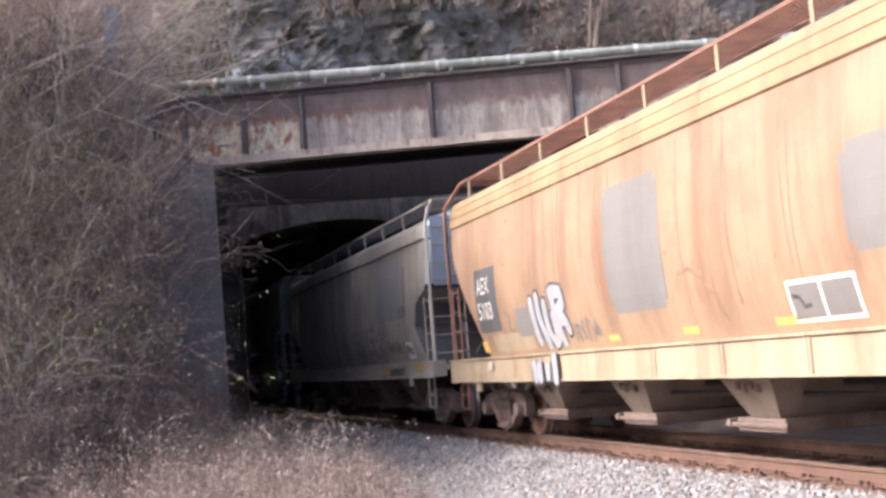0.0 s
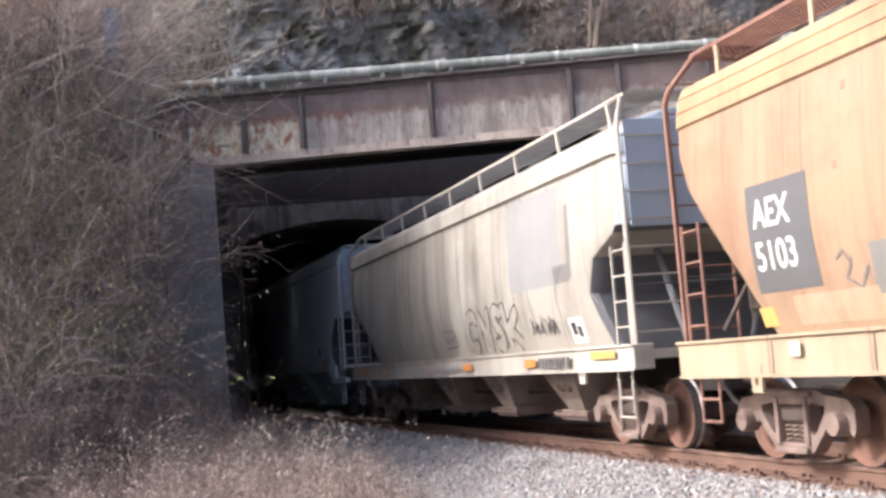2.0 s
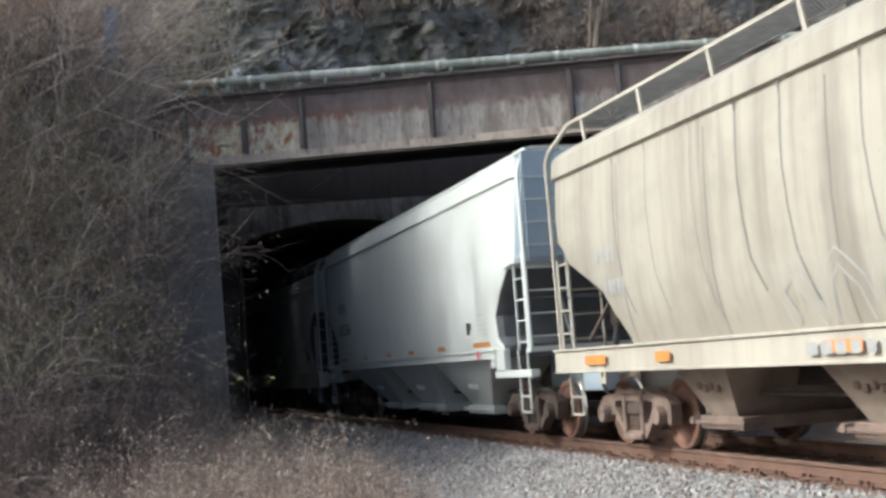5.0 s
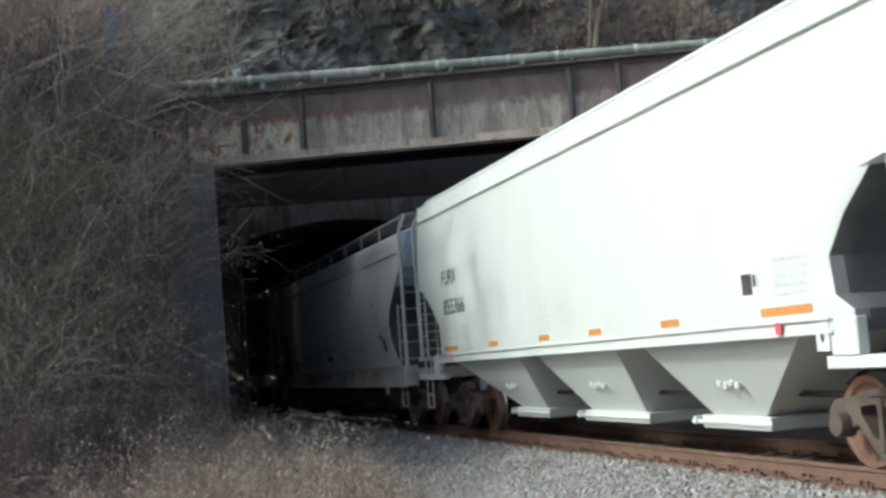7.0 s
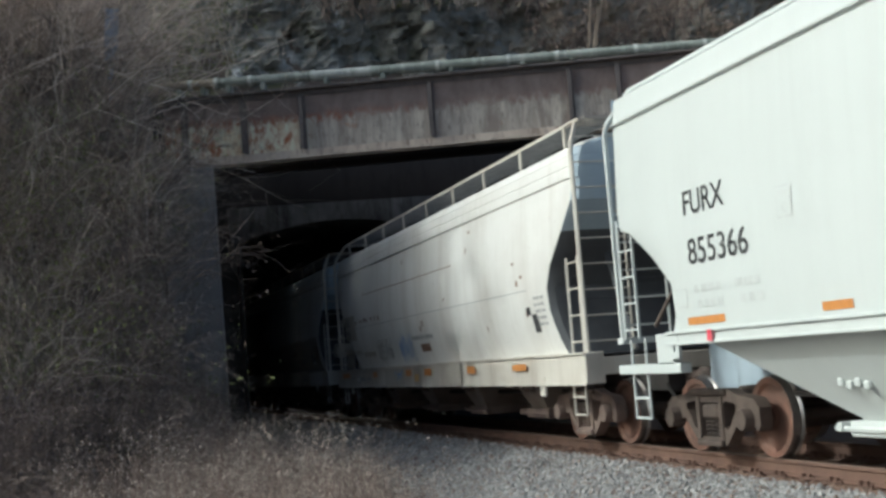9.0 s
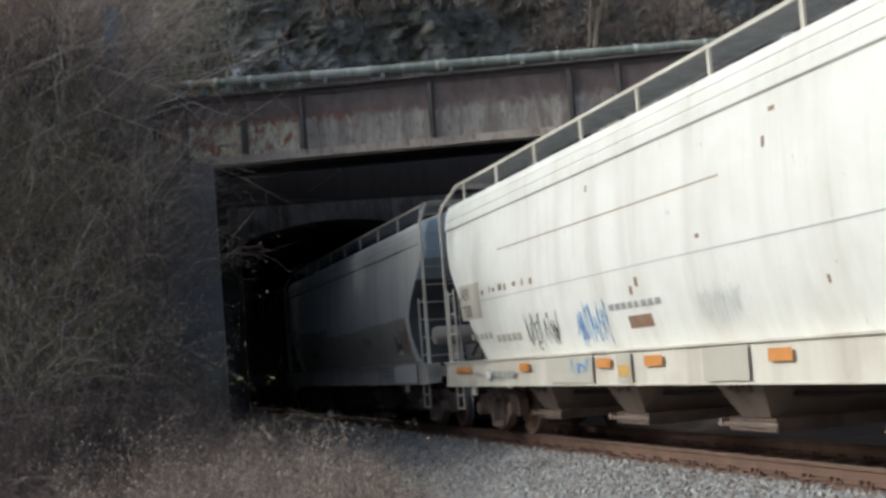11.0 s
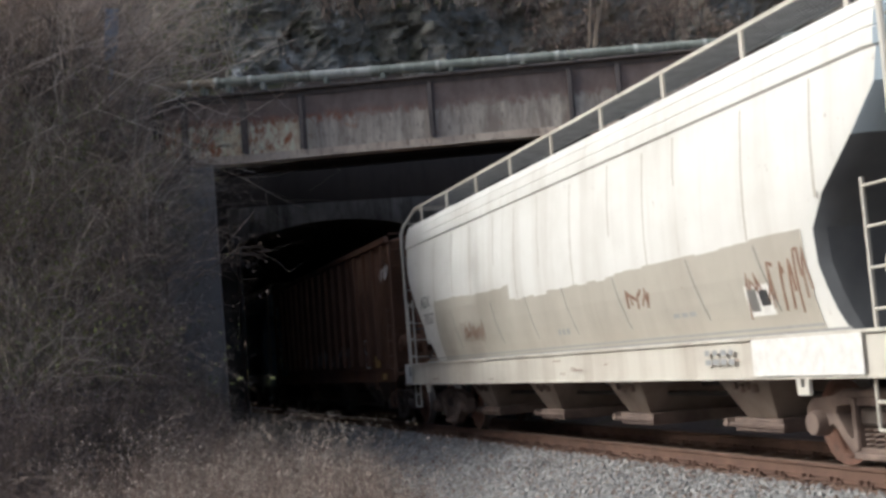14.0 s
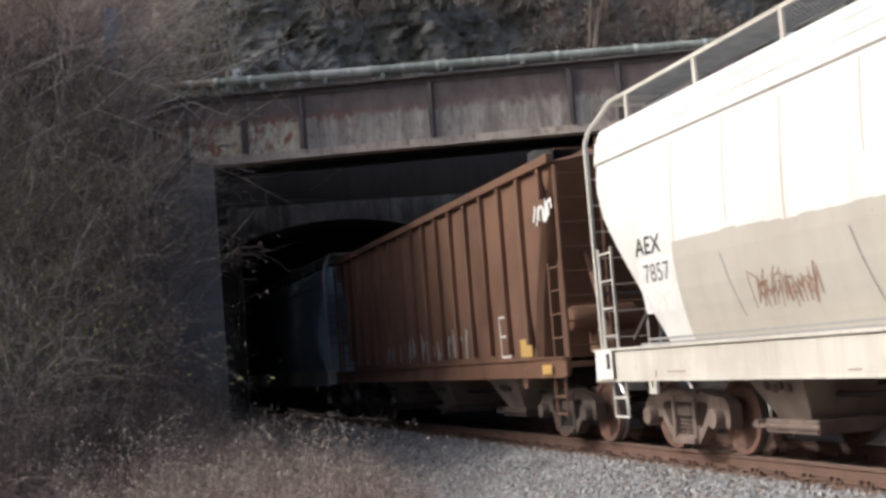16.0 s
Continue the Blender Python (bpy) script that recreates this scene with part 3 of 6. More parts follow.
def bolster_mesh():
    bm = bmesh.new()
    box(bm, -1.12, 1.12, -0.2, 0.2, 0.45, 0.62, 0.03)
    box(bm, -0.6, 0.6, -0.24, 0.24, 0.60, 0.80, 0.03)
    box(bm, -0.7, 0.7, -0.75, -0.69, 0.30, 0.42, 0.01)
    box(bm, -0.7, 0.7, 0.69, 0.75, 0.30, 0.42, 0.01)
    for s in (-1, 1):
        for t in (-1, 1):
            box(bm, s * 0.755 - 0.06, s * 0.755 + 0.06, t * 0.39 - 0.03, t * 0.39 + 0.03, 0.30, 0.62, 0.015)
    return mesh_of("bolster", bm)


def wheel_mesh(side):
    bm = bmesh.new()
    prof = [(0.085, 0.075), (0.13, 0.075), (0.15, 0.035), (0.24, 0.012), (0.35, 0.02), (0.385, 0.052), (0.452, 0.058), (0.457, 0.045), (0.462, -0.05), (0.475, -0.06), (0.485, -0.072), (0.482, -0.082), (0.40, -0.085), (0.37, -0.03), (0.24, -0.02), (0.14, -0.06), (0.085, -0.06)]
    if side < 0:
        prof = [(r, -h) for r, h in prof]
    lathe(bm, prof, Matrix.Translation((side * 0.765, 0, 0)), 40)
    me = mesh_of("wheel", bm, 35)
    me.materials.append(WHEEL_RUST)
    me.materials.append(TREAD)
    for p in me.polygons:
        c = p.center
        if math.hypot(c.y, c.z) > 0.447:
            p.material_index = 1
    return me


def axle_mesh():
    bm = bmesh.new()
    lathe(bm, [(0.07, -1.04), (0.075, -0.95), (0.10, -0.68), (0.083, 0.0), (0.10, 0.68), (0.075, 0.95), (0.07, 1.04)], Matrix.Identity(4), 14)
    return mesh_of("wheelset", bm, 40)


WHEELSETS = []


def add_truck(car, yc, dusty, car_key):
    mat = dusty
    me = shared(("side", mat.name), lambda: with_mat(sideframe_mesh(), mat))
    a = new("truck_sideframe", me)
    a.parent, a.matrix_basis = car, pose(0, yc, 0)
    b = new("truck_sideframe", me)
    b.parent, b.matrix_basis = car, pose(0, yc, 0, 0, 0, 180)
    for ang, frame_ob in ((0, a), (180, b)):
        for dy in (-0.889, 0.889):
            q = new("bearing_cap", shared(("bearing", mat.name), lambda: with_mat(bearing_mesh(), mat)))
            q.parent, q.matrix_basis = frame_ob, pose(0, dy, 0)
        for i, rib in enumerate(RIBS):
            q = new("frame_rib", shared(("rib", i, mat.name), lambda: with_mat(rib_mesh(*rib), mat)))
            q.parent = frame_ob
        for dy in (-0.15, 0.0, 0.15):
            s = new("spring", shared(("spring", mat.name), lambda: with_mat(spring_mesh(), mat)))
            s.parent, s.matrix_basis = car, pose(0, yc + dy, 0, 0, 0, ang)
    o = new("truck_bolster", shared("bolster", lambda: with_mat(bolster_mesh(), STEEL_GREY)))
    o.parent, o.matrix_basis = car, pose(0, yc, 0)
    for dy in (-0.889, 0.889):
        w = new("wheelset", shared("axle", lambda: with_mat(axle_mesh(), STEEL_GREY)))
        w.parent, w.matrix_basis = car, pose(0, yc + dy, 0.462)
        for side in (-1, 1):
            k = new("wheel", shared(("wheel", side), lambda: wheel_mesh(side)))
            k.parent = w
        WHEELSETS.append((w, yc + dy, random.uniform(0, 90)))


def with_mat(me, mat):
    me.materials.append(mat)
    return me


def profile_at(levels, z):
    for (z0, w0, f0, r0), (z1, w1, f1, r1) in zip(levels, levels[1:]):
        if z0 <= z <= z1:
            t = (z - z0) / (z1 - z0)
            return w0 + (w1 - w0) * t, min(f0 + (f1 - f0) * t, r0 + (r1 - r0) * t)
    k = levels[-1] if z > levels[-1][0] else levels[0]
    return k[1], min(k[2], k[3])


def stacked(bm, levels, rc=0.25, nside=24):
    rings = []
    for z, w, lf, lr in levels:
        r = min(rc, w * 0.5)
        pts = []
        for cx, cy, a0 in ((w - r, lr - r, 0), (-(w - r), lr - r, 90), (-(w - r), -(lf - r), 180), (w - r, -(lf - r), 270)):
            for k in range(4):
                a = radians(a0 + 30 * k)
                pts.append((cx + r * math.cos(a), cy + r * math.sin(a)))
        # split the long sides
        full = []
        for i, p in enumerate(pts):
            q = pts[(i + 1) % len(pts)]
            full.append(p)
            if abs(p[1] - q[1]) > 2:
                full += [(p[0] + (q[0] - p[0]) * k / nside, p[1] + (q[1] - p[1]) * k / nside) for k in range(1, nside)]
        rings.append([bm.verts.new((x, y, z)) for x, y in full])
    n = len(rings[0])
    for a, b in zip(rings, rings[1:]):
        for k in range(n):
            bm.faces.new((a[k], a[(k + 1) % n], b[(k + 1) % n], b[k]))
    bm.faces.new(rings[0][::-1])
    bm.faces.new(rings[-1])


def ribbon(levels, pts, width, proud=0.006, xside=-1, ends=False):
    """A painted stroke on the car's side: pts of (y, z)."""
    bm = bmesh.new()
    n = len(pts)
    rows = []
    for i, (y, z) in enumerate(pts):
        y0, z0 = pts[max(0, i - 1)]
        y1, z1 = pts[min(n - 1, i + 1)]
        d = Vector((y1 - y0, z1 - z0))
        d = d.normalized() if d.length else Vector((1, 0))
        s = Vector((-d.y, d.x)) * width / 2
        row = []
        for t in (1, -1):
            yy, zz = y + s.x * t, z + s.y * t
            row.append(bm.verts.new((xside * (profile_at(levels, zz)[0] + proud), yy, zz)))
        rows.append(row)
    for a, b in zip(rows, rows[1:]):
        xs = [v.co.x for v in (*a, *b)]
        if max(xs) - min(xs) < 0.12:
            bm.faces.new((a[0], a[1], b[1], b[0]))
    for (y, z), (y1, z1), row in ((pts[0], pts[1], rows[0]), (pts[-1], pts[-2], rows[-1])) if ends else ():
        side = Vector((row[0].co.y - y, row[0].co.z - z))
        back = Vector((y - y1, z - z1)).normalized() * width / 2
        rim = [row[0]]
        for k in range(1, 6):
            q = side * math.cos(k * math.pi / 6) + back * math.sin(k * math.pi / 6)
            rim.append(bm.verts.new((xside * (profile_at(levels, z + q.y)[0] + proud), y + q.x, z + q.y)))
        rim.append(row[1])
        xs = [v.co.x for v in rim]
        if max(xs) - min(xs) < 0.12:
            bm.faces.new(rim)
    bmesh.ops.delete(bm, geom=[v for v in bm.verts if not v.link_faces], context="VERTS")
    return bm


def decal_rect(levels, y0, y1, z0, z1, proud=0.004, n=6, x=None):
    bm = bmesh.new()
    rows = []
    heights = [z0 + (z1 - z0) * k / n for k in range(n + 1)] + [k[0] for k in levels if z0 + 0.001 < k[0] < z1 - 0.001]
    for z in sorted(heights):
        xx = -(profile_at(levels, z)[0] + proud) if x is None else x
        rows.append([bm.verts.new((xx, y0, z)), bm.verts.new((xx, y1, z))])
    for a, b in zip(rows, rows[1:]):
        bm.faces.new((a[0], a[1], b[1], b[0]))
    return bm


def decal_text(text, levels, y, z, size, proud=0.007, squeeze=1.0, x=None, bold=0.02):
    """Text that reads towards -y, on the near side, its lower left at (y, z)."""
    cu = bpy.data.curves.new("lettering", "FONT")
    cu.body, cu.size, cu.offset = text, size, bold * size
    tmp = bpy.data.objects.new("lettering", cu)
    scene.collection.objects.link(tmp)
    dg = bpy.context.evaluated_depsgraph_get()
    me0 = tmp.evaluated_get(dg).to_mesh()
    bm = bmesh.new()
    bm.from_mesh(me0)
    tmp.evaluated_get(dg).to_mesh_clear()
    bpy.data.objects.remove(tmp)
    for v in bm.verts:
        zz = z + v.co.y
        v.co = (-(profile_at(levels, zz)[0] + proud) if x is None else x, y - v.co.x * squeeze, zz)
    return bm


def grating_mesh(length, step=0.07):
    """Roof walk grating beside the hatches: bearing bars and cross bars."""
    vs, fs = [], []

    def bar(x0, x1, y0, y1, z0, z1):
        k = len(vs)
        vs.extend([(x0, y0, z0), (x1, y0, z0), (x1, y1, z0), (x0, y1, z0), (x0, y0, z1), (x1, y0, z1), (x1, y1, z1), (x0, y1, z1)])
        fs.extend([(k, k + 3, k + 2, k + 1), (k + 4, k + 5, k + 6, k + 7), (k, k + 1, k + 5, k + 4), (k + 1, k + 2, k + 6, k + 5), (k + 2, k + 3, k + 7, k + 6), (k + 3, k, k + 4, k + 7)])

    for k in range(9):
        x = -1.28 + 0.07 * k
        bar(x - 0.005, x + 0.005, -length / 2, length / 2, 4.655, 4.685)
    for k in range(int(length / step)):
        y = -length / 2 + k * step
        bar(-1.28, -0.72, y - 0.005, y + 0.005, 4.66, 4.683)
    bar(-0.72, -0.70, -length / 2, length / 2, 4.64, 4.69)
    return raw_mesh("roof_walk", vs, fs)


def ladder(car, x, ys, z0, z1, mat, n=None, top=None, name="ladder"):
    """Two stiles and rungs; ys: the stiles' places along the car."""
    bm = bmesh.new()
    for y in ys:
        tube(bm, [(x, y, z0), (x, y, z1)], 0.022, 6)
    n = n or int((z1 - z0) / 0.42)
    for k in range(n):
        z = z0 + 0.12 + k * (z1 - z0 - 0.2) / max(1, n - 1)
        tube(bm, [(x, ys[0], z), (x, ys[1], z)], 0.014, 5)
    return part(name, bm, mat, car, smooth=60)


def end_gear(car, s, hl, body, trim, levels, sill, kind, gear, tank):
    """Platform, posts, ladders, coupler and brake parts at one end; s = -1: the leading end."""
    zs0, zs1 = sill
    e = s * hl
    d = -s

    bm = bmesh.new()
    box(bm, -1.58, 1.58, min(e, e + d * 0.16), max(e, e + d * 0.16), zs0 + 0.12, zs1 - 0.08, 0.01)
    part("end_sill", bm, trim, car)
    bm = bmesh.new()
    box(bm, -0.35, 0.35, min(e + d * 0.1, e + d * 2.4), max(e + d * 0.1, e + d * 2.4), 0.72, zs1 - 0.1, 0.01)
    part("draft_sill", bm, DARK if kind != "blue" else BLUE_GREY, car)
    bm = bmesh.new()
    box(bm, -0.10, 0.10, min(e - d * 0.45, e + d * 0.1), max(e - d * 0.45, e + d * 0.1), 0.78, 0.98, 0.03)
    box(bm, -0.17, 0.12, min(e - d * 0.68, e - d * 0.42), max(e - d * 0.68, e - d * 0.42), 0.72, 1.03, 0.05)
    part("coupler", bm, STEEL_GREY, car)
    bm = bmesh.new()
    tube(bm, [(-0.42, e, 0.82), (-0.42, e - d * 0.22, 0.62), (-0.30, e - d * 0.5, 0.42), (-0.12, e - d * 0.64, 0.55)], 0.028, 6)
    part("air_hose", bm, DARK, car)
    # corner post that bends in to the roof walk
    wt = profile_at(levels, 4.0)[0]
    py = e + d * 0.08
    for x in (-1, 1):
        bm = bmesh.new()
        tube(bm, [(x * 1.54, py, zs0 + 0.05), (x * 1.56, py, 4.15), (x * 1.52, py + d * 0.04, 4.3), (x * 1.29, py + d * 0.35, 4.67), (x * 1.29, py + d * 0.75, 4.67)] if kind != "brown" else [(x * 1.54, py, zs0 + 0.05), (x * 1.54, py, 4.1)], 0.034, 6)
        part("corner_post", bm, gear, car, smooth=60)
        l = ladder(car, x * 1.545, (py + d * 0.10, py + d * 0.52), zs0 + 0.1, 2.7 if kind != "blue" else 3.0, gear, 5)
    # end ladder on the end itself
    bm = bmesh.new()
    tube(bm, [(-0.85, e + d * 0.06, zs1), (-0.85, e + d * 0.06, 4.5)], 0.02, 6)
    end_stile = part("end_ladder", bm, gear, car, smooth=60)
    for k in range(9):
        z = zs1 + 0.15 + 0.36 * k
        if z > 4.5:
            break
        bm = bmesh.new()
        tube(bm, [(-1.53, e + d * 0.06, z), (-0.85, e + d * 0.06, z)], 0.013, 5)
        part("rung", bm, gear, end_stile, smooth=60)
    # sill step
    bm = bmesh.new()
    for y in (e + d * 0.30, e + d * 0.72):
        tube(bm, [(-1.53, y, zs0 + 0.1), (-1.53, y, 0.46)], 0.018, 5)
    for z in (0.47, 0.72):
        tube(bm, [(-1.53, e + d * 0.30, z), (-1.53, e + d * 0.72, z)], 0.018, 5)
    part("sill_step", bm, gear, car, smooth=60)
    # jacking pad bracket
    bm = bmesh.new()
    plate(bm, [(e + d * 1.72 - 0.10, zs0 - 0.17), (e + d * 1.72 + 0.10, zs0 - 0.17), (e + d * 1.72 + 0.11, zs0 + 0.12), (e + d * 1.72 - 0.11, zs0 + 0.12)], -1.64, -1.60, [ell(e + d * 1.72, zs0 - 0.05, 0.035, 0.05, 8)])
    part("jacking_bracket", bm, trim, car)
    # diagonal braces and cross handrail
    bm = bmesh.new()
    for x in (-0.75, 0.75):
        tube(bm, [(x, e + d * 0.2, zs1), (x, e + d * 1.0, 2.9)], 0.05, 6)
    tube(bm, [(-1.5, e + d * 0.08, zs1 + 0.75), (1.5, e + d * 0.08, zs1 + 0.75)], 0.016, 5)
    # braces share the darkened colour of the shaded end opening
    part("end_brace", bm, SLOPE_SHADE_GREY if kind != "brown" else body, car, smooth=60)
    # running-board platform over the end
    for k in range(7) if kind != "brown" else ():
        y = e + d * (0.15 + 0.1 * k)
        bm = bmesh.new()
        box(bm, -1.28, 1.28, y - 0.012, y + 0.012, 4.655, 4.685)
        part("walk_slat", bm, gear, car)
    # brake reservoir and valves behind the ladders
    if s < 0 and tank:
        bm = bmesh.new()
        lathe(bm, [(0.05, -1.30), (0.17, -1.26), (0.20, -1.2), (0.20, -0.25), (0.17, -0.2), (0.05, -0.15)], Matrix.Translation((0, e + d * 0.62, zs1 + 0.55)), 18)
        box(bm, -0.9, -0.3, e + d * 0.45, e + d * 0.8, zs1 + 0.02, zs1 + 0.34, 0.02)
        part("air_reservoir", bm, trim if kind != "brown" else body, car, smooth=40)
    elif s > 0:
        bm = bmesh.new()
        box(bm, -0.85, -0.5, e - 0.55, e - 0.3, zs1 + 0.3, zs1 + 0.75, 0.04)
        lathe(bm, [(0.03, -0.03), (0.28, -0.03), (0.28, 0.03), (0.03, 0.03)], Matrix.Translation((-0.75, e - 0.2, zs1 + 1.35)) @ Matrix.Rotation(radians(90), 4, "Z"), 18)
        tube(bm, [(-0.75, e - 0.2, zs1 + 1.3), (-0.75, e - 0.25, zs1)], 0.025, 6)
        tube(bm, [(-1.2, e - 0.35, zs1 + 0.1), (-0.9, e - 0.4, zs1 + 0.6), (-0.3, e - 0.4, zs1 + 0.4)], 0.03, 6)
        part("hand_brake", bm, STEEL_GREY, car, smooth=40)


def hopper_car(name, label, y0, y1, body, trim, kind, end_mat=None, sill=(0.95, 1.38), truck=TRUCK_DUST, gear=None, slope=None, tank=False, chord=None, seam=None):
    """A covered hopper; its base at the rail head below its middle; -y is the leading end."""
    car = new(name)
    L = y1 - y0
    hl = L / 2
    car.matrix_world = pose(0, (y0 + y1) / 2, 0)
    tagged(car, label, "rail car", "covered hopper cars of the train")
    zs0, zs1 = sill
    lo, hi = hl - 1.5, hl - 0.16
    if kind == "brown":
        raw = [(1.28, 1.50, 1.5, 1.6), (2.2, 1.52, 1.25, 1.2), (3.4, 1.52, 0.75, 0.7), (4.10, 1.52, 0.25, 0.25), (4.20, 1.50, 0.2, 0.2), (4.38, 0.7, 0.2, 0.2), (4.42, 0.1, 0.7, 0.7)]
    elif kind == "blue":
        raw = [(1.34, 1.55, 1.2, 1.3), (1.55, 1.60, 1.16, 1.5), (1.70, 1.61, 1.41, 1.58), (2.06, 1.615, 1.45, 1.54), (2.42, 1.615, 1.15, 1.1), (2.78, 1.615, 0.70, 0.5), (2.84, 1.61, 0.34, 0.22), (3.1, 1.61, 0.26, 0.18), (4.19, 1.555, 0.2, 0.16), (4.20, 1.60, 0.2, 0.16), (4.22, 1.605, 0.2, 0.16), (4.24, 1.555, 0.2, 0.16), (4.53, 1.52, 0.2, 0.16), (4.56, 1.3, 0.2, 0.16), (4.63, 0.6, 0.2, 0.16), (4.64, 0.1, 0.6, 0.6)]
    elif end_mat:
        raw = [(1.32, 1.40, 0.9, 2.2), (1.55, 1.475, 0.98, 2.1), (1.82, 1.545, 1.12, 1.9), (2.13, 1.59, 1.28, 1.65), (2.6, 1.61, 1.02, 0.6), (2.86, 1.60, 0.34, 0.34), (2.95, 1.60, 0.24, 0.2), (3.3, 1.59, 0.16, 0.16), (3.85, 1.545, 0.14, 0.14), (3.87, 1.605, 0.14, 0.14), (4.13, 1.575, 0.14, 0.14), (4.22, 1.47, 0.14, 0.14), (4.32, 1.30, 0.14, 0.14), (4.44, 0.95, 0.14, 0.14), (4.47, 0.1, 0.6, 0.6)]
    else:
        raw = [(1.30, 1.37, 1.1, 1.66), (1.44, 1.425, 1.15, 1.62), (1.57, 1.468, 1.2, 1.58), (1.78, 1.52, 1.25, 1.45), (2.0, 1.562, 1.30, 1.32), (2.34, 1.60, 1.28, 1.05), (2.66, 1.61, 1.05, 0.75), (3.1, 1.595, 0.55, 0.35), (3.5, 1.56, 0.18, 0.14), (3.80, 1.53, 0.14, 0.12), (3.82, 1.562, 0.14, 0.12), (3.96, 1.55, 0.14, 0.12), (3.975, 1.527, 0.14, 0.12), (3.99, 1.54, 0.14, 0.12), (4.12, 1.52, 0.14, 0.12), (4.135, 1.495, 0.14, 0.12), (4.15, 1.505, 0.14, 0.12), (4.27, 1.45, 0.14, 0.12), (4.34, 1.30, 0.14, 0.12), (4.44, 0.95, 0.14, 0.12), (4.47, 0.1, 0.6, 0.6)]
    levels = [(z, w, hl - f, hl - r) for z, w, f, r in raw]
    bm = bmesh.new()
    stacked(bm, levels)
    # upper ends turn blue-grey; on the chalky white cars it holds their shade
    upper = BLUE_GREY if slope is SLOPE_SHADE_GREY else body
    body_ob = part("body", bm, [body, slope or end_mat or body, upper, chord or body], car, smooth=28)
    # sheets that face the ends take the colours with shade in them
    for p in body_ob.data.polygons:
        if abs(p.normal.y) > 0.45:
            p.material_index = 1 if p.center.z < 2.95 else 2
        elif chord and 3.81 < p.center.z < 4.3:
            p.material_index = 3
    # side sills
    for x in (-1, 1):
        bm = bmesh.new()
        a, b = (1.56, 1.63) if kind in ("blue", "brown") else (1.34, 1.63)
        ext = hl if kind != "blue" else hl - 1.55
        box(bm, min(x * a, x * b), max(x * a, x * b), -ext, ext, zs0, zs1, 0.012)
        part("side_sill", bm, trim, car)
        for zc, out in ((zs1 - 0.01, 1.665), (zs0, 1.65)):
            bm = bmesh.new()
            box(bm, min(x * 1.634, x * out), max(x * 1.634, x * out), -ext, ext, zc - 0.015, zc + 0.018, 0.004)
            part("sill_lip", bm, trim, car)
        if kind == "blue":
            for e in (-1, 1):
                bm = bmesh.new()
                yy = sorted((e * hl, e * (hl - 1.75)))
                box(bm, min(x * 1.45, x * 1.6), max(x * 1.45, x * 1.6), yy[0], yy[1], 1.02, 1.14, 0.01)
                yy = sorted((e * (hl - 1.2), e * (hl - 1.62)))
                box(bm, min(x * 1.5, x * 1.62), max(x * 1.5, x * 1.62), yy[0], yy[1], 1.141, 1.49, 0.01)
                part("sill_end", bm, trim, car)
    # side seams: proud weld straps, or posts on the ribbed car
    if kind == "brown":
        for k in range(17):
            y = -hi + 0.5 + k * (2 * hi - 1.0) / 16
            zb = 1.4
            for t in range(20):
                if profile_at(levels, zb)[1] < abs(y) + 0.1:
                    zb += 0.12
            for x in (-1, 1):
                bm = bmesh.new()
                box(bm, min(x * 1.51, x * 1.60), max(x * 1.51, x * 1.60), y - 0.05, y + 0.05, zb, 4.14, 0.01)
                part("side_post", bm, body, car)
        for x in (-1, 1):
            bm = bmesh.new()
            box(bm, min(x * 1.50, x * 1.62), max(x * 1.50, x * 1.62), -hi, hi, 4.142, 4.28, 0.01)
            part("top_chord", bm, body, car)
    else:
        for k in range(1, 7):
            y = -hi + k * 2 * hi / 7
            for x in (-1, 1):
                pts = [(y, 1.42 + 0.1 * i) for i in range(24)] if kind != "blue" else [(y, 1.6 + 0.1 * i) for i in range(24)]
                pts = [p for p in pts if profile_at(levels, p[1])[1] > abs(y) + 0.1]
                part("weld_seam", ribbon(levels, pts, 0.03, 0.003, x), seam or body, car)
    # roof walk with its brackets, hatches
    wl = 2 * hi - 0.3
    g = shared(("walk", round(wl, 2)), lambda: grating_mesh(wl))
    for ang in (0, 180) if kind != "brown" else ():
        key = ("walkm", (gear or GRATE).name, round(wl, 2))
        me = shared(key, lambda: with_mat(g.copy(), gear or GRATE))
        o = new("roof_walk", me)
        o.parent, o.matrix_basis = car, pose(0, 0, 0, 0, 0, ang)
    for x in (-1, 1) if kind != "brown" else ():
        bm = bmesh.new()
        box(bm, min(x * 1.285, x * 1.31), max(x * 1.285, x * 1.31), -wl / 2, wl / 2, 4.645, 4.69)
        part("walk_edge", bm, gear or trim, car)
    n = 9
    for k in range(n):
        y = -wl / 2 + 0.6 + k * (wl - 1.2) / (n - 1)
        for x in (-1, 1) if kind != "brown" else ():
            bm = bmesh.new()
            zr = 4.28 if kind != "blue" else 4.5
            lean = 0.22 if end_mat and kind != "blue" else 0.0
            box(bm, min(x * 1.27, x * 1.30), max(x * 1.27, x * 1.30), y - 0.035, y + 0.035, zr, 4.65)
            for v in bm.verts:
                v.co.y += lean * (v.co.z - 4.65)
            part("walk_bracket", bm, trim, car)
    bm = bmesh.new()
    box(bm, -0.35, 0.35, -wl / 2, wl / 2, 4.40, 4.60, 0.05)
    part("hatch", bm, body, car)
    for s in (-1, 1):
        end_gear(car, s, hl, end_mat or body, trim, levels, sill, kind, gear or trim, tank)
        if end_mat:
            bm = bmesh.new()
            e = s * (hi + 0.03)
            d = -s
            # upper end sheet and the slope below it
            box(bm, -1.45, 1.45, min(e, e + s * 0.02), max(e, e + s * 0.02), 2.9, 4.30 if kind != "blue" else 4.6, 0.005)
            part("end_sheet", bm, end_mat, car)
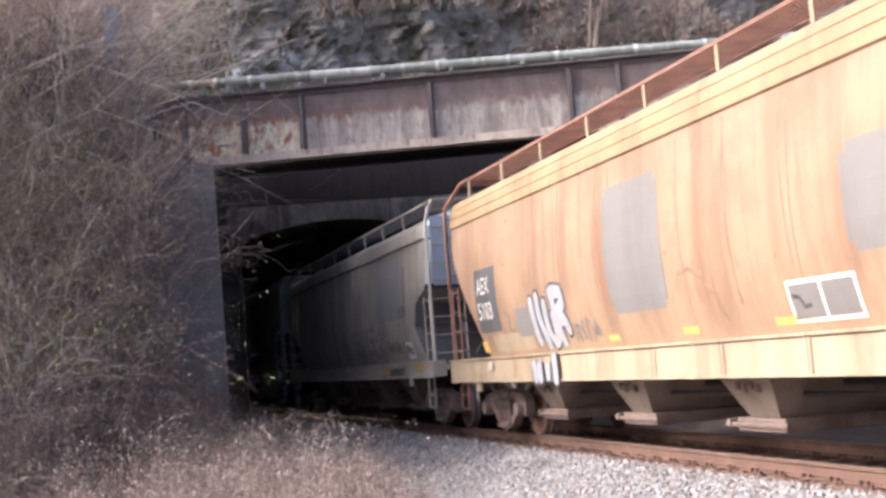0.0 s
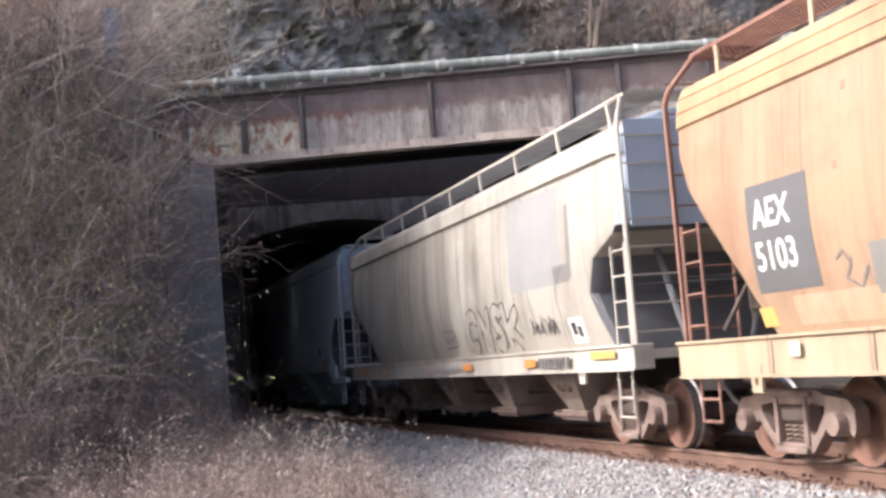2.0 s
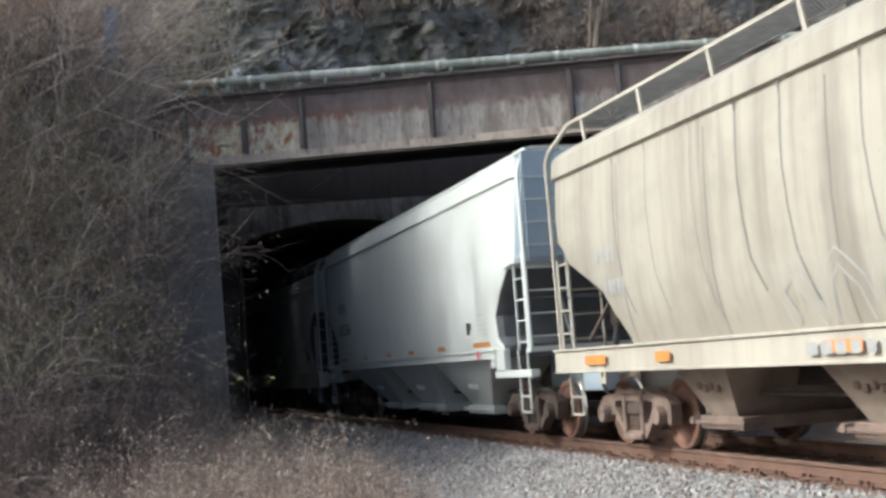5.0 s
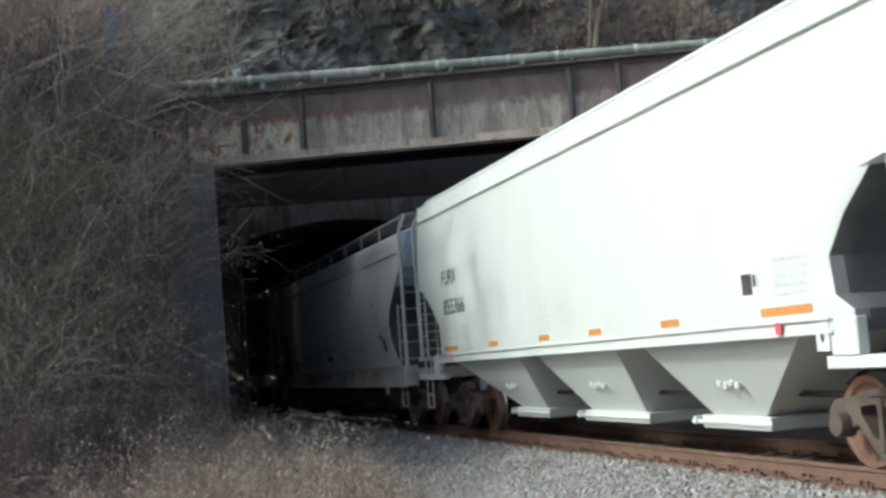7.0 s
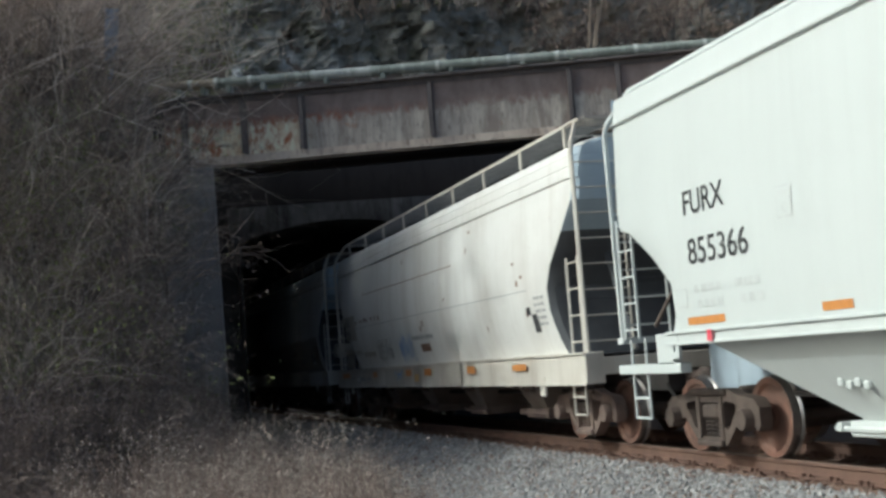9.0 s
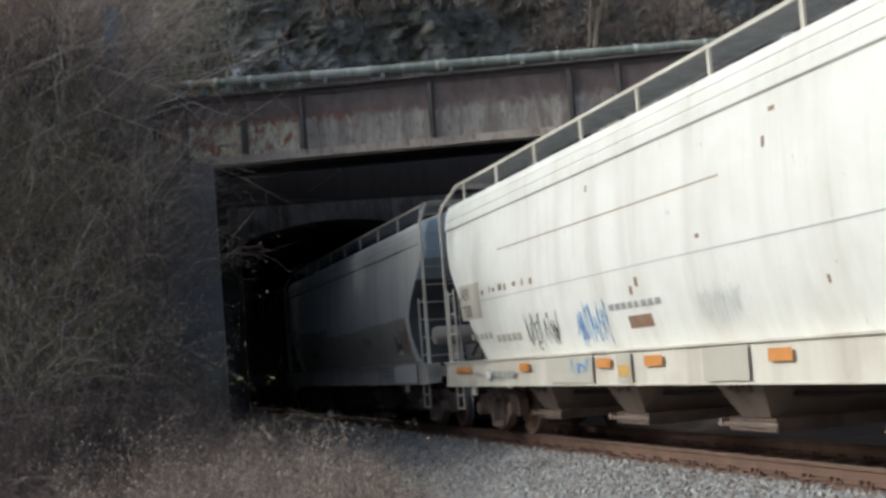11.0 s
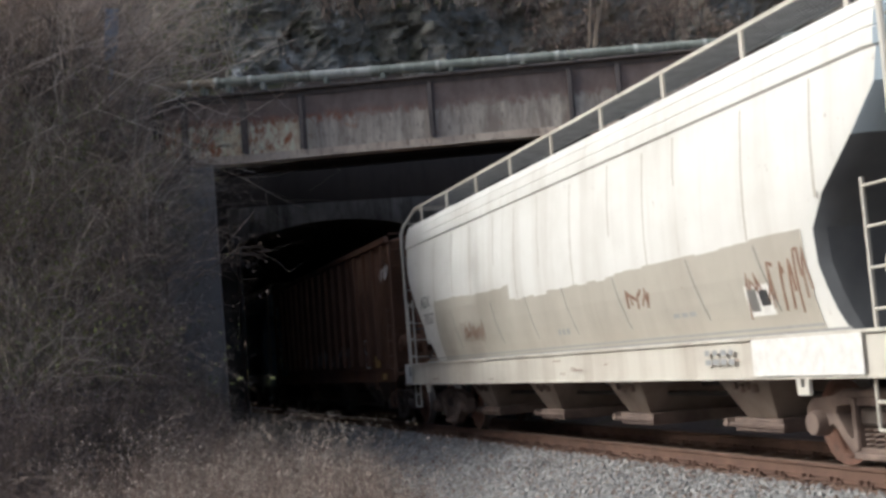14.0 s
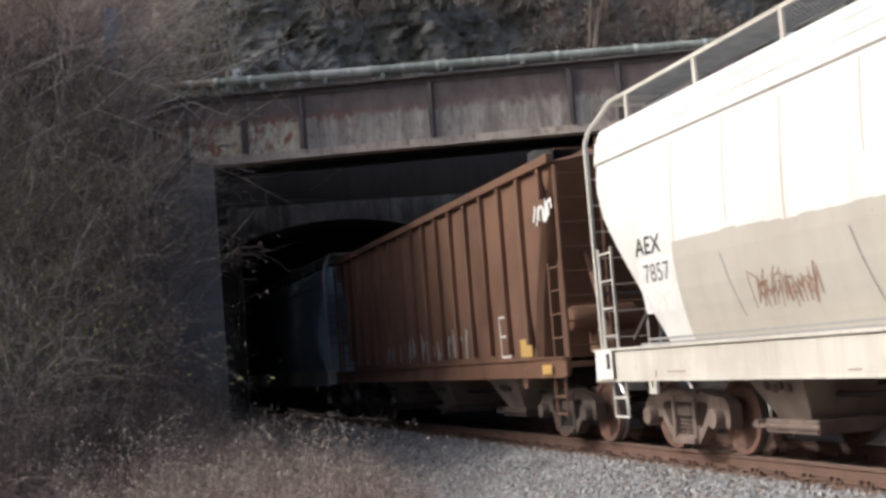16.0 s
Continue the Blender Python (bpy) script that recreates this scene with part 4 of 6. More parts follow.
    # bays and outlet gates below
    nb = 4 if kind not in ("blue", "brown") else 3
    span = 2 * (lo - 0.6) if kind != "blue" else 12.7
    wbay = span / nb
    top = 1.29 if kind != "blue" else 1.36
    zb = 0.47
    for k in range(nb):
        yc = -span / 2 + wbay * (k + 0.5)
        bm = bmesh.new()
        hw, wx0, wx1 = (1.52, 1.50, 0.86) if kind == "blue" else (wbay * 0.235, 1.36, 0.95)
        yb = yc
        if kind == "blue" and k != 1:
            yc, hw = (k - 1) * 4.17, 1.81
            yb = (k - 1) * 3.49
        v0 = [bm.verts.new(p) for p in ((-wx0, yc - hw, top), (wx0, yc - hw, top), (wx0, yc + hw, top), (-wx0, yc + hw, top))]
        h2 = (0.95 if k == 1 else 0.6) if kind == "blue" else hw * 0.42
        v1 = [bm.verts.new(p) for p in ((-wx1, yb - h2, zb), (wx1, yb - h2, zb), (wx1, yb + h2, zb), (-wx1, yb + h2, zb))]
        bm.faces.new(v0)
        bm.faces.new(v1[::-1])
        for i in range(4):
            bm.faces.new((v0[i], v0[(i + 1) % 4], v1[(i + 1) % 4], v1[i]))
        bay = part("discharge_bay", bm, trim if kind == "blue" else BAY_DUST, car)
        bm = bmesh.new()
        box(bm, -wx1 - 0.04, wx1 + 0.04, yb - h2 - 0.15, yb + h2 + 0.25, zb - 0.16, zb - 0.001, 0.015)
        tube(bm, [(-wx1 - 0.10, yb + h2 + 0.35, zb - 0.06), (-wx1 + 0.4, yb + h2 + 0.35, zb - 0.06)], 0.05, 8)
        tube(bm, [(-wx1 - 0.06, yb - h2 - 0.25, zb - 0.08), (-wx1 - 0.06, yb + h2 + 0.45, zb - 0.08)], 0.03, 6)
        part("outlet_gate", bm, trim if kind == "blue" else truck, car)
        cz = zb + 0.42 * (top - zb)
        cx = -(wx1 + (wx0 - wx1) * 0.42) - 0.012
        for q in range(4):
            bm = bmesh.new()
            box(bm, cx - 0.05, cx + 0.02, (yc + yb) / 2 - 0.28 + 0.14 * q, (yc + yb) / 2 - 0.20 + 0.14 * q, cz - 0.05 + 0.03 * (q % 2), cz + 0.04 + 0.03 * (q % 2), 0.015)
            part("bay_latch", bm, trim if kind == "blue" else truck, car)
    bm = bmesh.new()
    box(bm, -0.25, 0.25, -lo, lo, 0.78, 1.2, 0.02)
    tube(bm, [(-0.7, -lo, 0.72), (-0.7, lo, 0.72)], 0.035, 6)
    part("centre_sill", bm, DARK, car)
    for s in (-1, 1):
        add_truck(car, s * (hl - 1.43), truck, name)
    return car, levels, hl


RUSTY_GEAR = plain("rusty_ladder_steel", (0.26, 0.14, 0.10), (0.17, 0.09, 0.07), 3, 0.8)
CAR_A, LV_A, HL_A = hopper_car("hopper_car", "faded orange covered hopper car with rust streaks and graffiti", 5.6, 22.64, ORANGE, CREAM_SILL, "acf", sill=(0.97, 1.37), gear=RUSTY_GEAR, slope=SLOPE_SHADE_BROWN, chord=CHORD_YELLOW, seam=RUST_SPRAY)
CAR_B, LV_B, HL_B = hopper_car("hopper_car", "dirty cream-grey covered hopper car with outlined graffiti", 23.92, 40.95, CREAM, SILL_CREAM, "acf", BLUE_GREY, sill=(1.08, 1.40), slope=SLOPE_SHADE_GREY, seam=OVERPAINT)
CAR_C, LV_C, HL_C = hopper_car("hopper_car", "clean white three-bay covered hopper car with blue-grey ends", 42.13, 58.73, WHITE, WHITE, "blue", BLUE_GREY, sill=(1.36, 1.50), truck=STEEL_GREY, slope=SLOPE_SHADE_GREY)
CAR_D, LV_D, HL_D = hopper_car("hopper_car", "white covered hopper car with grime, rust spots and tags", 59.82, 77.06, WHITE_OLD, SILL_WHITE, "acf", sill=(0.90, 1.34), slope=SLOPE_SHADE_GREY)
CAR_E, LV_E, HL_E = hopper_car("hopper_car", "white covered hopper car with beige overpainted lower side", 78.44, 95.60, WHITE_OLD, SILL_WHITE, "acf", sill=(0.95, 1.36), slope=SLOPE_SHADE_GREY, tank=True, seam=TAN_PATCH)
CAR_F, LV_F, HL_F = hopper_car("hopper_car", "rusty red-brown ribbed covered hopper car with faint graffiti", 96.75, 113.4, BROWN, BROWN, "brown", sill=(1.02, 1.30), truck=STEEL_GREY, tank=True)
CAR_G, LV_G, HL_G = hopper_car("hopper_car", "pale blue-white covered hopper car at the rear", 114.7, 131.5, PALE_BLUE, SILL_WHITE, "acf")
CARS = [(CAR_A, 5.6, 22.64), (CAR_B, 23.92, 40.95), (CAR_C, 42.13, 58.73), (CAR_D, 59.82, 77.06), (CAR_E, 78.44, 95.60), (CAR_F, 96.75, 113.4), (CAR_G, 114.7, 131.5)]

# ---- markings, patches and graffiti on the cars ----


class Side:
    """Places marks on the near side of one car; y is counted from the front of the standing train, z from the rail head."""

    def __init__(self, car, levels, mid, sill):
        self.car, self.mid = car, mid
        z0, z1 = sill
        up = [k for k in levels if k[0] > z1 + 0.02]
        w1, l1 = profile_at(levels, z1 + 0.015)
        self.lv = [(z0 - 0.3, 1.668, 9, 9), (z1 + 0.008, 1.668, 9, 9), (z1 + 0.012, w1, l1, l1)] + up

    def rect(self, y0, y1, z0, z1, mat, name="painted_patch", label="", proud=0.004):
        return part(name, decal_rect(self.lv, y0 - self.mid, y1 - self.mid, z0, z1, proud), mat, self.car, label)

    def text(self, words, y, z, size, mat, squeeze=1.0, proud=0.008, bold=0.006):
        return part("lettering", decal_text(words, self.lv, y - self.mid, z, size, proud, squeeze, None, bold), mat, self.car)

    def stroke(self, pts, width, mat, name="graffiti", proud=0.010, ends=False):
        """A painted line through pts of (y, z); with ends, its two ends are rounded."""
        fine = []
        for (a, b), (c, d) in zip(pts, pts[1:]):
            n = max(2, int(math.hypot(c - a, d - b) / 0.12))
            fine += [(a + (c - a) * k / n - self.mid, b + (d - b) * k / n) for k in range(n)]
        fine.append((pts[-1][0] - self.mid, pts[-1][1]))
        bm = ribbon(self.lv, fine, width, proud, ends=ends)
        return part(name, bm, mat, self.car)

    def bars(self, y0, y1, z, h, mat, n=5, seed=1):
        """A line of writing too small to read, as plain bars."""
        r = random.Random(seed)
        w = (y0 - y1) / n
        for k in range(n):
            a = y0 - k * w
            self.rect(a, a - w * r.uniform(0.55, 0.85), z, z + h, mat, "marking_bar", proud=0.010)

    def frame_box(self, y0, y1, z0, z1, edge, mat, inner):
        self.rect(y0, y1, z0, z1, mat, "marking_frame", proud=0.006)
        self.rect(y0 - edge, y1 + edge, z0 + edge, z1 - edge, inner, "marking_panel", proud=0.010)

    def scrawl(self, y0, y1, z0, z1, mat, n, seed, width=0.03):
        """A quick tag: sharp up and down strokes."""
        r = random.Random(seed)
        for k in range(n):
            y = y0 + (y1 - y0) * (k + 0.3) / n
            pts = [(y, r.uniform(z0, z0 + 0.3 * (z1 - z0))), (y + r.uniform(-0.12, 0.05), r.uniform(z0 + 0.6 * (z1 - z0), z1)), (y - r.uniform(0.05, 0.16), r.uniform(z0, z1)), (y - r.uniform(0.1, 0.22), r.uniform(z0 + 0.2 * (z1 - z0), z1))]
            self.stroke(pts[:r.choice((3, 4))], width * r.uniform(0.7, 1.3), mat)


def loop(cy, cz, ry, rz, a0=0, a1=360, n=14):
    return [(cy - ry * math.cos(radians(a0 + (a1 - a0) * k / n)), cz + rz * math.sin(radians(a0 + (a1 - a0) * k / n))) for k in range(n + 1)]


def mark_orange():
    s = Side(CAR_A, LV_A, 14.12, (0.97, 1.37))
    s.rect(20.86, 19.72, 1.80, 2.90, PAD_DARK, label="dark grey stencil panel")
    s.text("AEX", 20.74, 2.46, 0.41, WHITE_INK, 0.88, bold=0.010)
    s.text("5103", 20.78, 2.03, 0.41, WHITE_INK, 0.94, bold=0.010)
    for y0, y1, z0, z1 in ((15.1, 13.42, 1.80, 3.46), (9.68, 8.0, 2.05, 3.05)):
        s.rect(y0, y1, z0 + 0.1, z1 - 0.1, OVERPAINT, label="grey overpainted patch")
        s.rect(y0 - 0.1, y1 + 0.1, z0, z0 + 0.0999, OVERPAINT)
        s.rect(y0 - 0.1, y1 + 0.1, z1 - 0.0999, z1, OVERPAINT)
    s.rect(10.88, 9.70, 1.47, 1.89, WHITE_INK, "marking_frame", proud=0.006)
    s.rect(10.84, 10.31, 1.51, 1.85, OVERPAINT, "marking_panel", proud=0.010)
    s.rect(10.27, 9.74, 1.51, 1.85, OVERPAINT, "marking_panel", proud=0.010)
    s.stroke([(10.8, 1.74), (10.68, 1.72), (10.62, 1.62), (10.5, 1.64)], 0.04, BLACK, proud=0.014)
    for y0, y1, z in ((11.26, 10.60, 1.46), (13.32, 12.92, 1.46), (15.5, 15.15, 1.46), (7.5, 6.9, 1.46)):
        s.rect(y0, y1, z, z + 0.09, YELLOW, "reflective_tape", proud=0.006)
    s.rect(20.98, 20.70, 1.46, 1.66, YELLOW, "reflective_tape", proud=0.006)
    # silver throw-up with dark edges, running down over the sill
    dark_first = [[(18.12, 2.16), (18.10, 1.62), (17.98, 1.40), (17.86, 1.02)], [(17.84, 2.22), (17.86, 1.95), (17.76, 1.60), (17.70, 1.25), (17.66, 1.02)],
                  [(17.56, 2.10), (17.58, 1.70), (17.46, 1.52), (17.30, 1.58), (17.26, 1.9)],
                  [(17.24, 2.24), (17.16, 2.27), (16.86, 2.24), (16.80, 2.08), (17.02, 1.98)], [(17.20, 2.2), (17.16, 1.8), (17.08, 1.45)], [(17.12, 1.84), (16.84, 1.84), (16.78, 1.70)],
                  [(17.3, 1.42), (17.06, 1.36), (16.82, 1.42)], [(17.38, 1.38), (17.34, 1.06)], [(17.06, 1.36), (17.02, 1.0)]]
    for p in dark_first:
        s.stroke(p, 0.28, BLACK, proud=0.006, ends=True)
    for p in dark_first:
        s.stroke(p, 0.20, SILVER, proud=0.010, ends=True)
    s.rect(18.9, 18.3, 1.66, 2.12, OVERPAINT)
    s.rect(20.3, 18.35, 1.45, 1.74, CREAM_SILL, proud=0.0035)
    s.stroke([(19.42, 2.02), (19.3, 2.1), (19.2, 1.96), (19.32, 1.84), (19.12, 1.74), (18.98, 1.92), (18.9, 1.74)], 0.03, DARK_SPRAY)
    s.scrawl(16.6, 15.7, 1.46, 1.85, DARK_SPRAY, 6, 3, 0.035)
    # rub marks and dark runs
    s.stroke([(13.1, 2.15), (12.8, 2.2), (12.5, 2.05), (12.3, 1.8), (12.15, 1.55)], 0.05, RUST_SPRAY, "rub_mark")
    r = random.Random(4)
    for k in range(9):
        y = 7.5 + k * 1.5 + r.uniform(-0.3, 0.3)
        s.stroke([(y, 3.75), (y + 0.02, 3.0), (y + r.uniform(-0.03, 0.05), 1.9 + r.uniform(-0.4, 0.6))], r.uniform(0.02, 0.06), RUST_SPRAY, "rust_run", proud=0.003)
    for k in range(16):
        y, z = r.uniform(7, 20.5), r.uniform(1.8, 3.6)
        s.rect(y, y - r.uniform(0.03, 0.08), z, z + r.uniform(0.03, 0.09), RUST_SPRAY, "rust_spot", proud=0.003)
    for k in range(9):
        y = 7.0 + k * 1.7
        s.rect(y, y - 0.03, 1.0, 1.4, RUST_SPRAY, "sill_joint", proud=0.003)
    s.rect(20.2, 20.0, 1.16, 1.3, TAN_PATCH, "marking_panel")


def mark_cream():
    s = Side(CAR_B, LV_B, 32.435, (1.08, 1.40))
    s.rect(28.45, 26.2, 2.35, 3.78, OVERPAINT_PALE, label="pale grey overpainted patch")
    s.rect(25.95, 25.80, 2.4, 3.45, OVERPAINT, "painted_patch")
    s.rect(26.5, 25.9, 2.36, 2.62, OVERPAINT)
    c = [(30.52, 2.06), (30.66, 2.14), (30.92, 2.08), (31.05, 1.84), (31.0, 1.62), (30.82, 1.52), (30.66, 1.60)]
    n = [(30.42, 1.50), (30.34, 1.84), (30.28, 2.14), (30.08, 1.88), (29.90, 1.56), (29.84, 1.84), (29.78, 2.12)]
    g = [(29.16, 2.10), (29.36, 2.16), (29.52, 2.04), (29.42, 1.88), (29.22, 1.80), (29.16, 1.64), (29.32, 1.54), (29.52, 1.58)]
    k1 = [(28.96, 2.14), (28.92, 1.84), (28.88, 1.50)]
    k2 = [(28.36, 2.06), (28.62, 1.88), (28.86, 1.80), (28.56, 1.70), (28.22, 1.46)]
    for p in (c, n, g, k1, k2):
        s.stroke(p, 0.27, BLACK, proud=0.006, ends=True)
    for p in (c, n, g, k1, k2):
        s.stroke(p, 0.20, CREAM, proud=0.010, ends=True)
    s.scrawl(27.75, 26.75, 1.6, 1.93, BLACK, 8, 11, 0.032)
    # thin outlined tag with a boxed scribble
    for p in ([(34.6, 1.46), (34.75, 1.8), (34.5, 2.02), (34.25, 1.7), (34.1, 1.46)], [(34.0, 1.46), (33.9, 1.9), (33.7, 2.06), (33.4, 1.8), (33.3, 1.46)], [(33.25, 1.46), (33.1, 1.95), (32.8, 1.6), (32.6, 2.0), (32.5, 1.5)]):
        s.stroke(p, 0.18, GREY_INK, proud=0.006)
        s.stroke(p, 0.12, CREAM, proud=0.010)
    s.stroke([(32.6, 1.92), (31.85, 1.92), (31.83, 1.62), (32.55, 1.60), (32.6, 1.92)], 0.035, DARK_SPRAY, proud=0.012)
    s.scrawl(32.5, 31.9, 1.66, 1.88, DARK_SPRAY, 5, 12, 0.025)
    s.bars(27.2, 25.95, 1.14, 0.16, BLACK, 9, 5)
    s.bars(34.2, 31.3, 1.16, 0.12, GREY_INK, 12, 6)
    for y0, y1 in ((33.9, 33.3), (31.1, 30.6), (27.86, 27.35), (37.5, 37.1), (39.7, 39.0)):
        s.rect(y0, y1, 1.17, 1.29, REFLECT_O, "reflective_tape", proud=0.008)
    s.rect(25.2, 24.4, 1.24, 1.34, YELLOW, "reflective_tape", proud=0.008)
    s.rect(26.2, 25.7, 1.48, 1.84, WHITE_INK, "marking_frame", proud=0.006)
    s.rect(26.14, 25.98, 1.60, 1.78, BLACK, "marking_panel", proud=0.010)
    s.rect(25.94, 25.78, 1.56, 1.72, BLACK, "marking_panel", proud=0.010)
    s.bars(39.2, 38.5, 2.50, 0.20, GREY_INK, 4, 7)
    s.bars(39.0, 38.3, 2.06, 0.20, GREY_INK, 5, 8)
    r = random.Random(8)
    for k in range(14):
        y = 25.5 + k * 0.98 + r.uniform(-0.3, 0.3)
        s.stroke([(y, 3.86), (y + 0.01, 3.0), (y - 0.1, 2.2), (y - 0.3, 1.5 + r.uniform(0, 0.5))], r.uniform(0.015, 0.045), OVERPAINT, "grime_run", proud=0.003)


def mark_white():
    s = Side(CAR_C, LV_C, 50.43, (1.36, 1.50))
    s.text("FURX", 56.54, 2.80, 0.39, BLACK, 0.98)
    s.text("855366", 56.50, 2.24, 0.41, BLACK, 1.10)
    s.frame_box(54.55, 54.26, 2.50, 2.82, 0.02, FAINT_INK, WHITE)
    s.text("C", 54.44, 2.55, 0.14, FAINT_INK, proud=0.014)
    s.bars(54.5, 54.32, 2.72, 0.05, FAINT_INK, 2, 3)
    s.bars(56.42, 55.75, 1.915, 0.085, FAINT_INK, 4, 1)
    s.bars(55.50, 54.90, 1.915, 0.085, FAINT_INK, 3, 2)
    s.bars(56.36, 55.75, 1.745, 0.085, FAINT_INK, 4, 3)
    s.bars(55.42, 54.87, 1.745, 0.085, FAINT_INK, 3, 4)
    s.frame_box(56.88, 56.60, 1.76, 1.98, 0.015, FAINT_INK, WHITE)
    for y0, y1 in ((56.66, 55.80), (53.94, 53.45), (51.47, 51.03), (49.50, 49.08), (47.26, 46.79), (44.95, 44.02)):
        s.rect(y0, y1, 1.56, 1.645, REFLECT_O, "reflective_tape", proud=0.006)
    s.rect(45.28, 44.95, 1.74, 2.04, WHITE_INK, "marking_frame", proud=0.006)
    s.rect(45.26, 45.05, 1.80, 2.02, BLACK, "marking_panel", proud=0.010)
    s.rect(45.03, 44.97, 1.88, 2.0, BLACK, "marking_panel", proud=0.010)
    for k in range(5):
        s.bars(44.64, 44.02, 2.10 - 0.085 * k, 0.035, FAINT_INK, 4, 20 + k)
    for k in range(6):
        s.bars(51.3, 50.9, 2.16 - 0.09 * k, 0.035, FAINT_INK, 2, 30 + k)
        s.bars(50.5, 50.0, 2.10 - 0.075 * k, 0.03, FAINT_INK, 3, 40 + k)
    s.rect(44.60, 44.50, 1.37, 1.49, PINK, "tag", proud=0.006)
    s.rect(56.12, 56.02, 1.37, 1.49, PINK, "tag", proud=0.006)


def mark_white_old():
    s = Side(CAR_D, LV_D, 68.44, (0.90, 1.34))
    s.rect(75.88, 74.70, 2.07, 2.70, TAN_PATCH, label="tan stencil panel")
    s.text("AEX", 75.74, 2.43, 0.29, BLACK, 0.86)
    s.text("7538", 75.74, 2.12, 0.29, BLACK, 0.80)
    for y0, y1, z0, z1 in ((76.23, 75.33, 1.13, 1.24), (72.72, 72.26, 1.12, 1.25), (69.6, 69.12, 1.12, 1.25), (68.1, 67.6, 1.12, 1.25), (65.2, 64.75, 1.12, 1.25), (62.75, 62.1, 1.13, 1.23)):
        s.rect(y0, y1, z0, z1, REFLECT_O, "reflective_tape", proud=0.006)
    for y0, y1 in ((71.5, 69.75), (68.95, 68.5), (66.6, 65.6)):
        s.rect(y0, y1, 0.93, 1.30, TAN_PATCH, proud=0.003)
    s.rect(68.9, 68.55, 1.0, 1.15, YELLOW, "reflective_tape", proud=0.006)
    s.frame_box(74.42, 74.16, 1.0, 1.17, 0.02, GREY_INK, WHITE_INK)
    s.bars(74.05, 72.9, 1.04, 0.10, GREY_INK, 6, 2)
    s.bars(75.1, 74.75, 1.08, 0.06, GREY_INK, 3, 3)
    s.scrawl(72.65, 71.3, 1.46, 2.0, BLACK, 11, 27, 0.018)
    s.stroke(loop(72.2, 1.5, 0.1, 0.06, 20, 300), 0.016, BLACK)
    s.scrawl(70.6, 69.4, 1.40, 2.05, BLUE_SPRAY, 11, 22, 0.02)
    s.scrawl(70.5, 69.9, 1.0, 1.28, BLUE_SPRAY, 6, 23, 0.018)
    r = random.Random(9)
    y = 74.6
    while y > 71.9:
        w = r.uniform(0.06, 0.22)
        s.rect(y, y - w, 2.46 + r.uniform(-0.02, 0.03), 2.53 + r.uniform(0, 0.05), RUST_SPRAY, "rust_mark", proud=0.004)
        y -= w + r.uniform(0.08, 0.35)
    s.stroke([(73.6, 3.14), (70.0, 3.13), (66.0, 3.13)], 0.018, RUST_SPRAY, "horizontal_seam", proud=0.004)
    s.stroke([(76.2, 2.36), (72.6, 2.36), (68.0, 2.37), (62.0, 2.36)], 0.012, GREY_INK, "horizontal_seam", proud=0.004)
    s.bars(75.6, 74.3, 1.70, 0.10, TAN_PATCH, 5, 4)
    s.bars(74.2, 72.9, 1.62, 0.12, TAN_PATCH, 5, 5)
    s.bars(69.3, 67.7, 1.86, 0.08, GREY_INK, 8, 6)
    s.rect(68.8, 68.1, 1.60, 1.76, RUST_SPRAY, "rust_patch")
    s.scrawl(66.8, 65.9, 1.5, 2.1, FAINT_INK, 9, 24, 0.018)
    for k in range(12):
        y, z = r.uniform(62, 73), r.uniform(1.8, 3.6)
        s.rect(y, y - r.uniform(0.04, 0.12), z, z + r.uniform(0.04, 0.12), RUST_SPRAY, "rust_spot", proud=0.004)
    s.rect(61.95, 61.72, 1.70, 1.98, BLACK, "marking_panel", proud=0.006)
    s.rect(62.15, 61.98, 1.98, 2.1, BLACK, "marking_panel", proud=0.006)
    for k in range(5):
        s.bars(61.75, 61.3, 2.2 - 0.1 * k, 0.04, GREY_INK, 3, 50 + k)


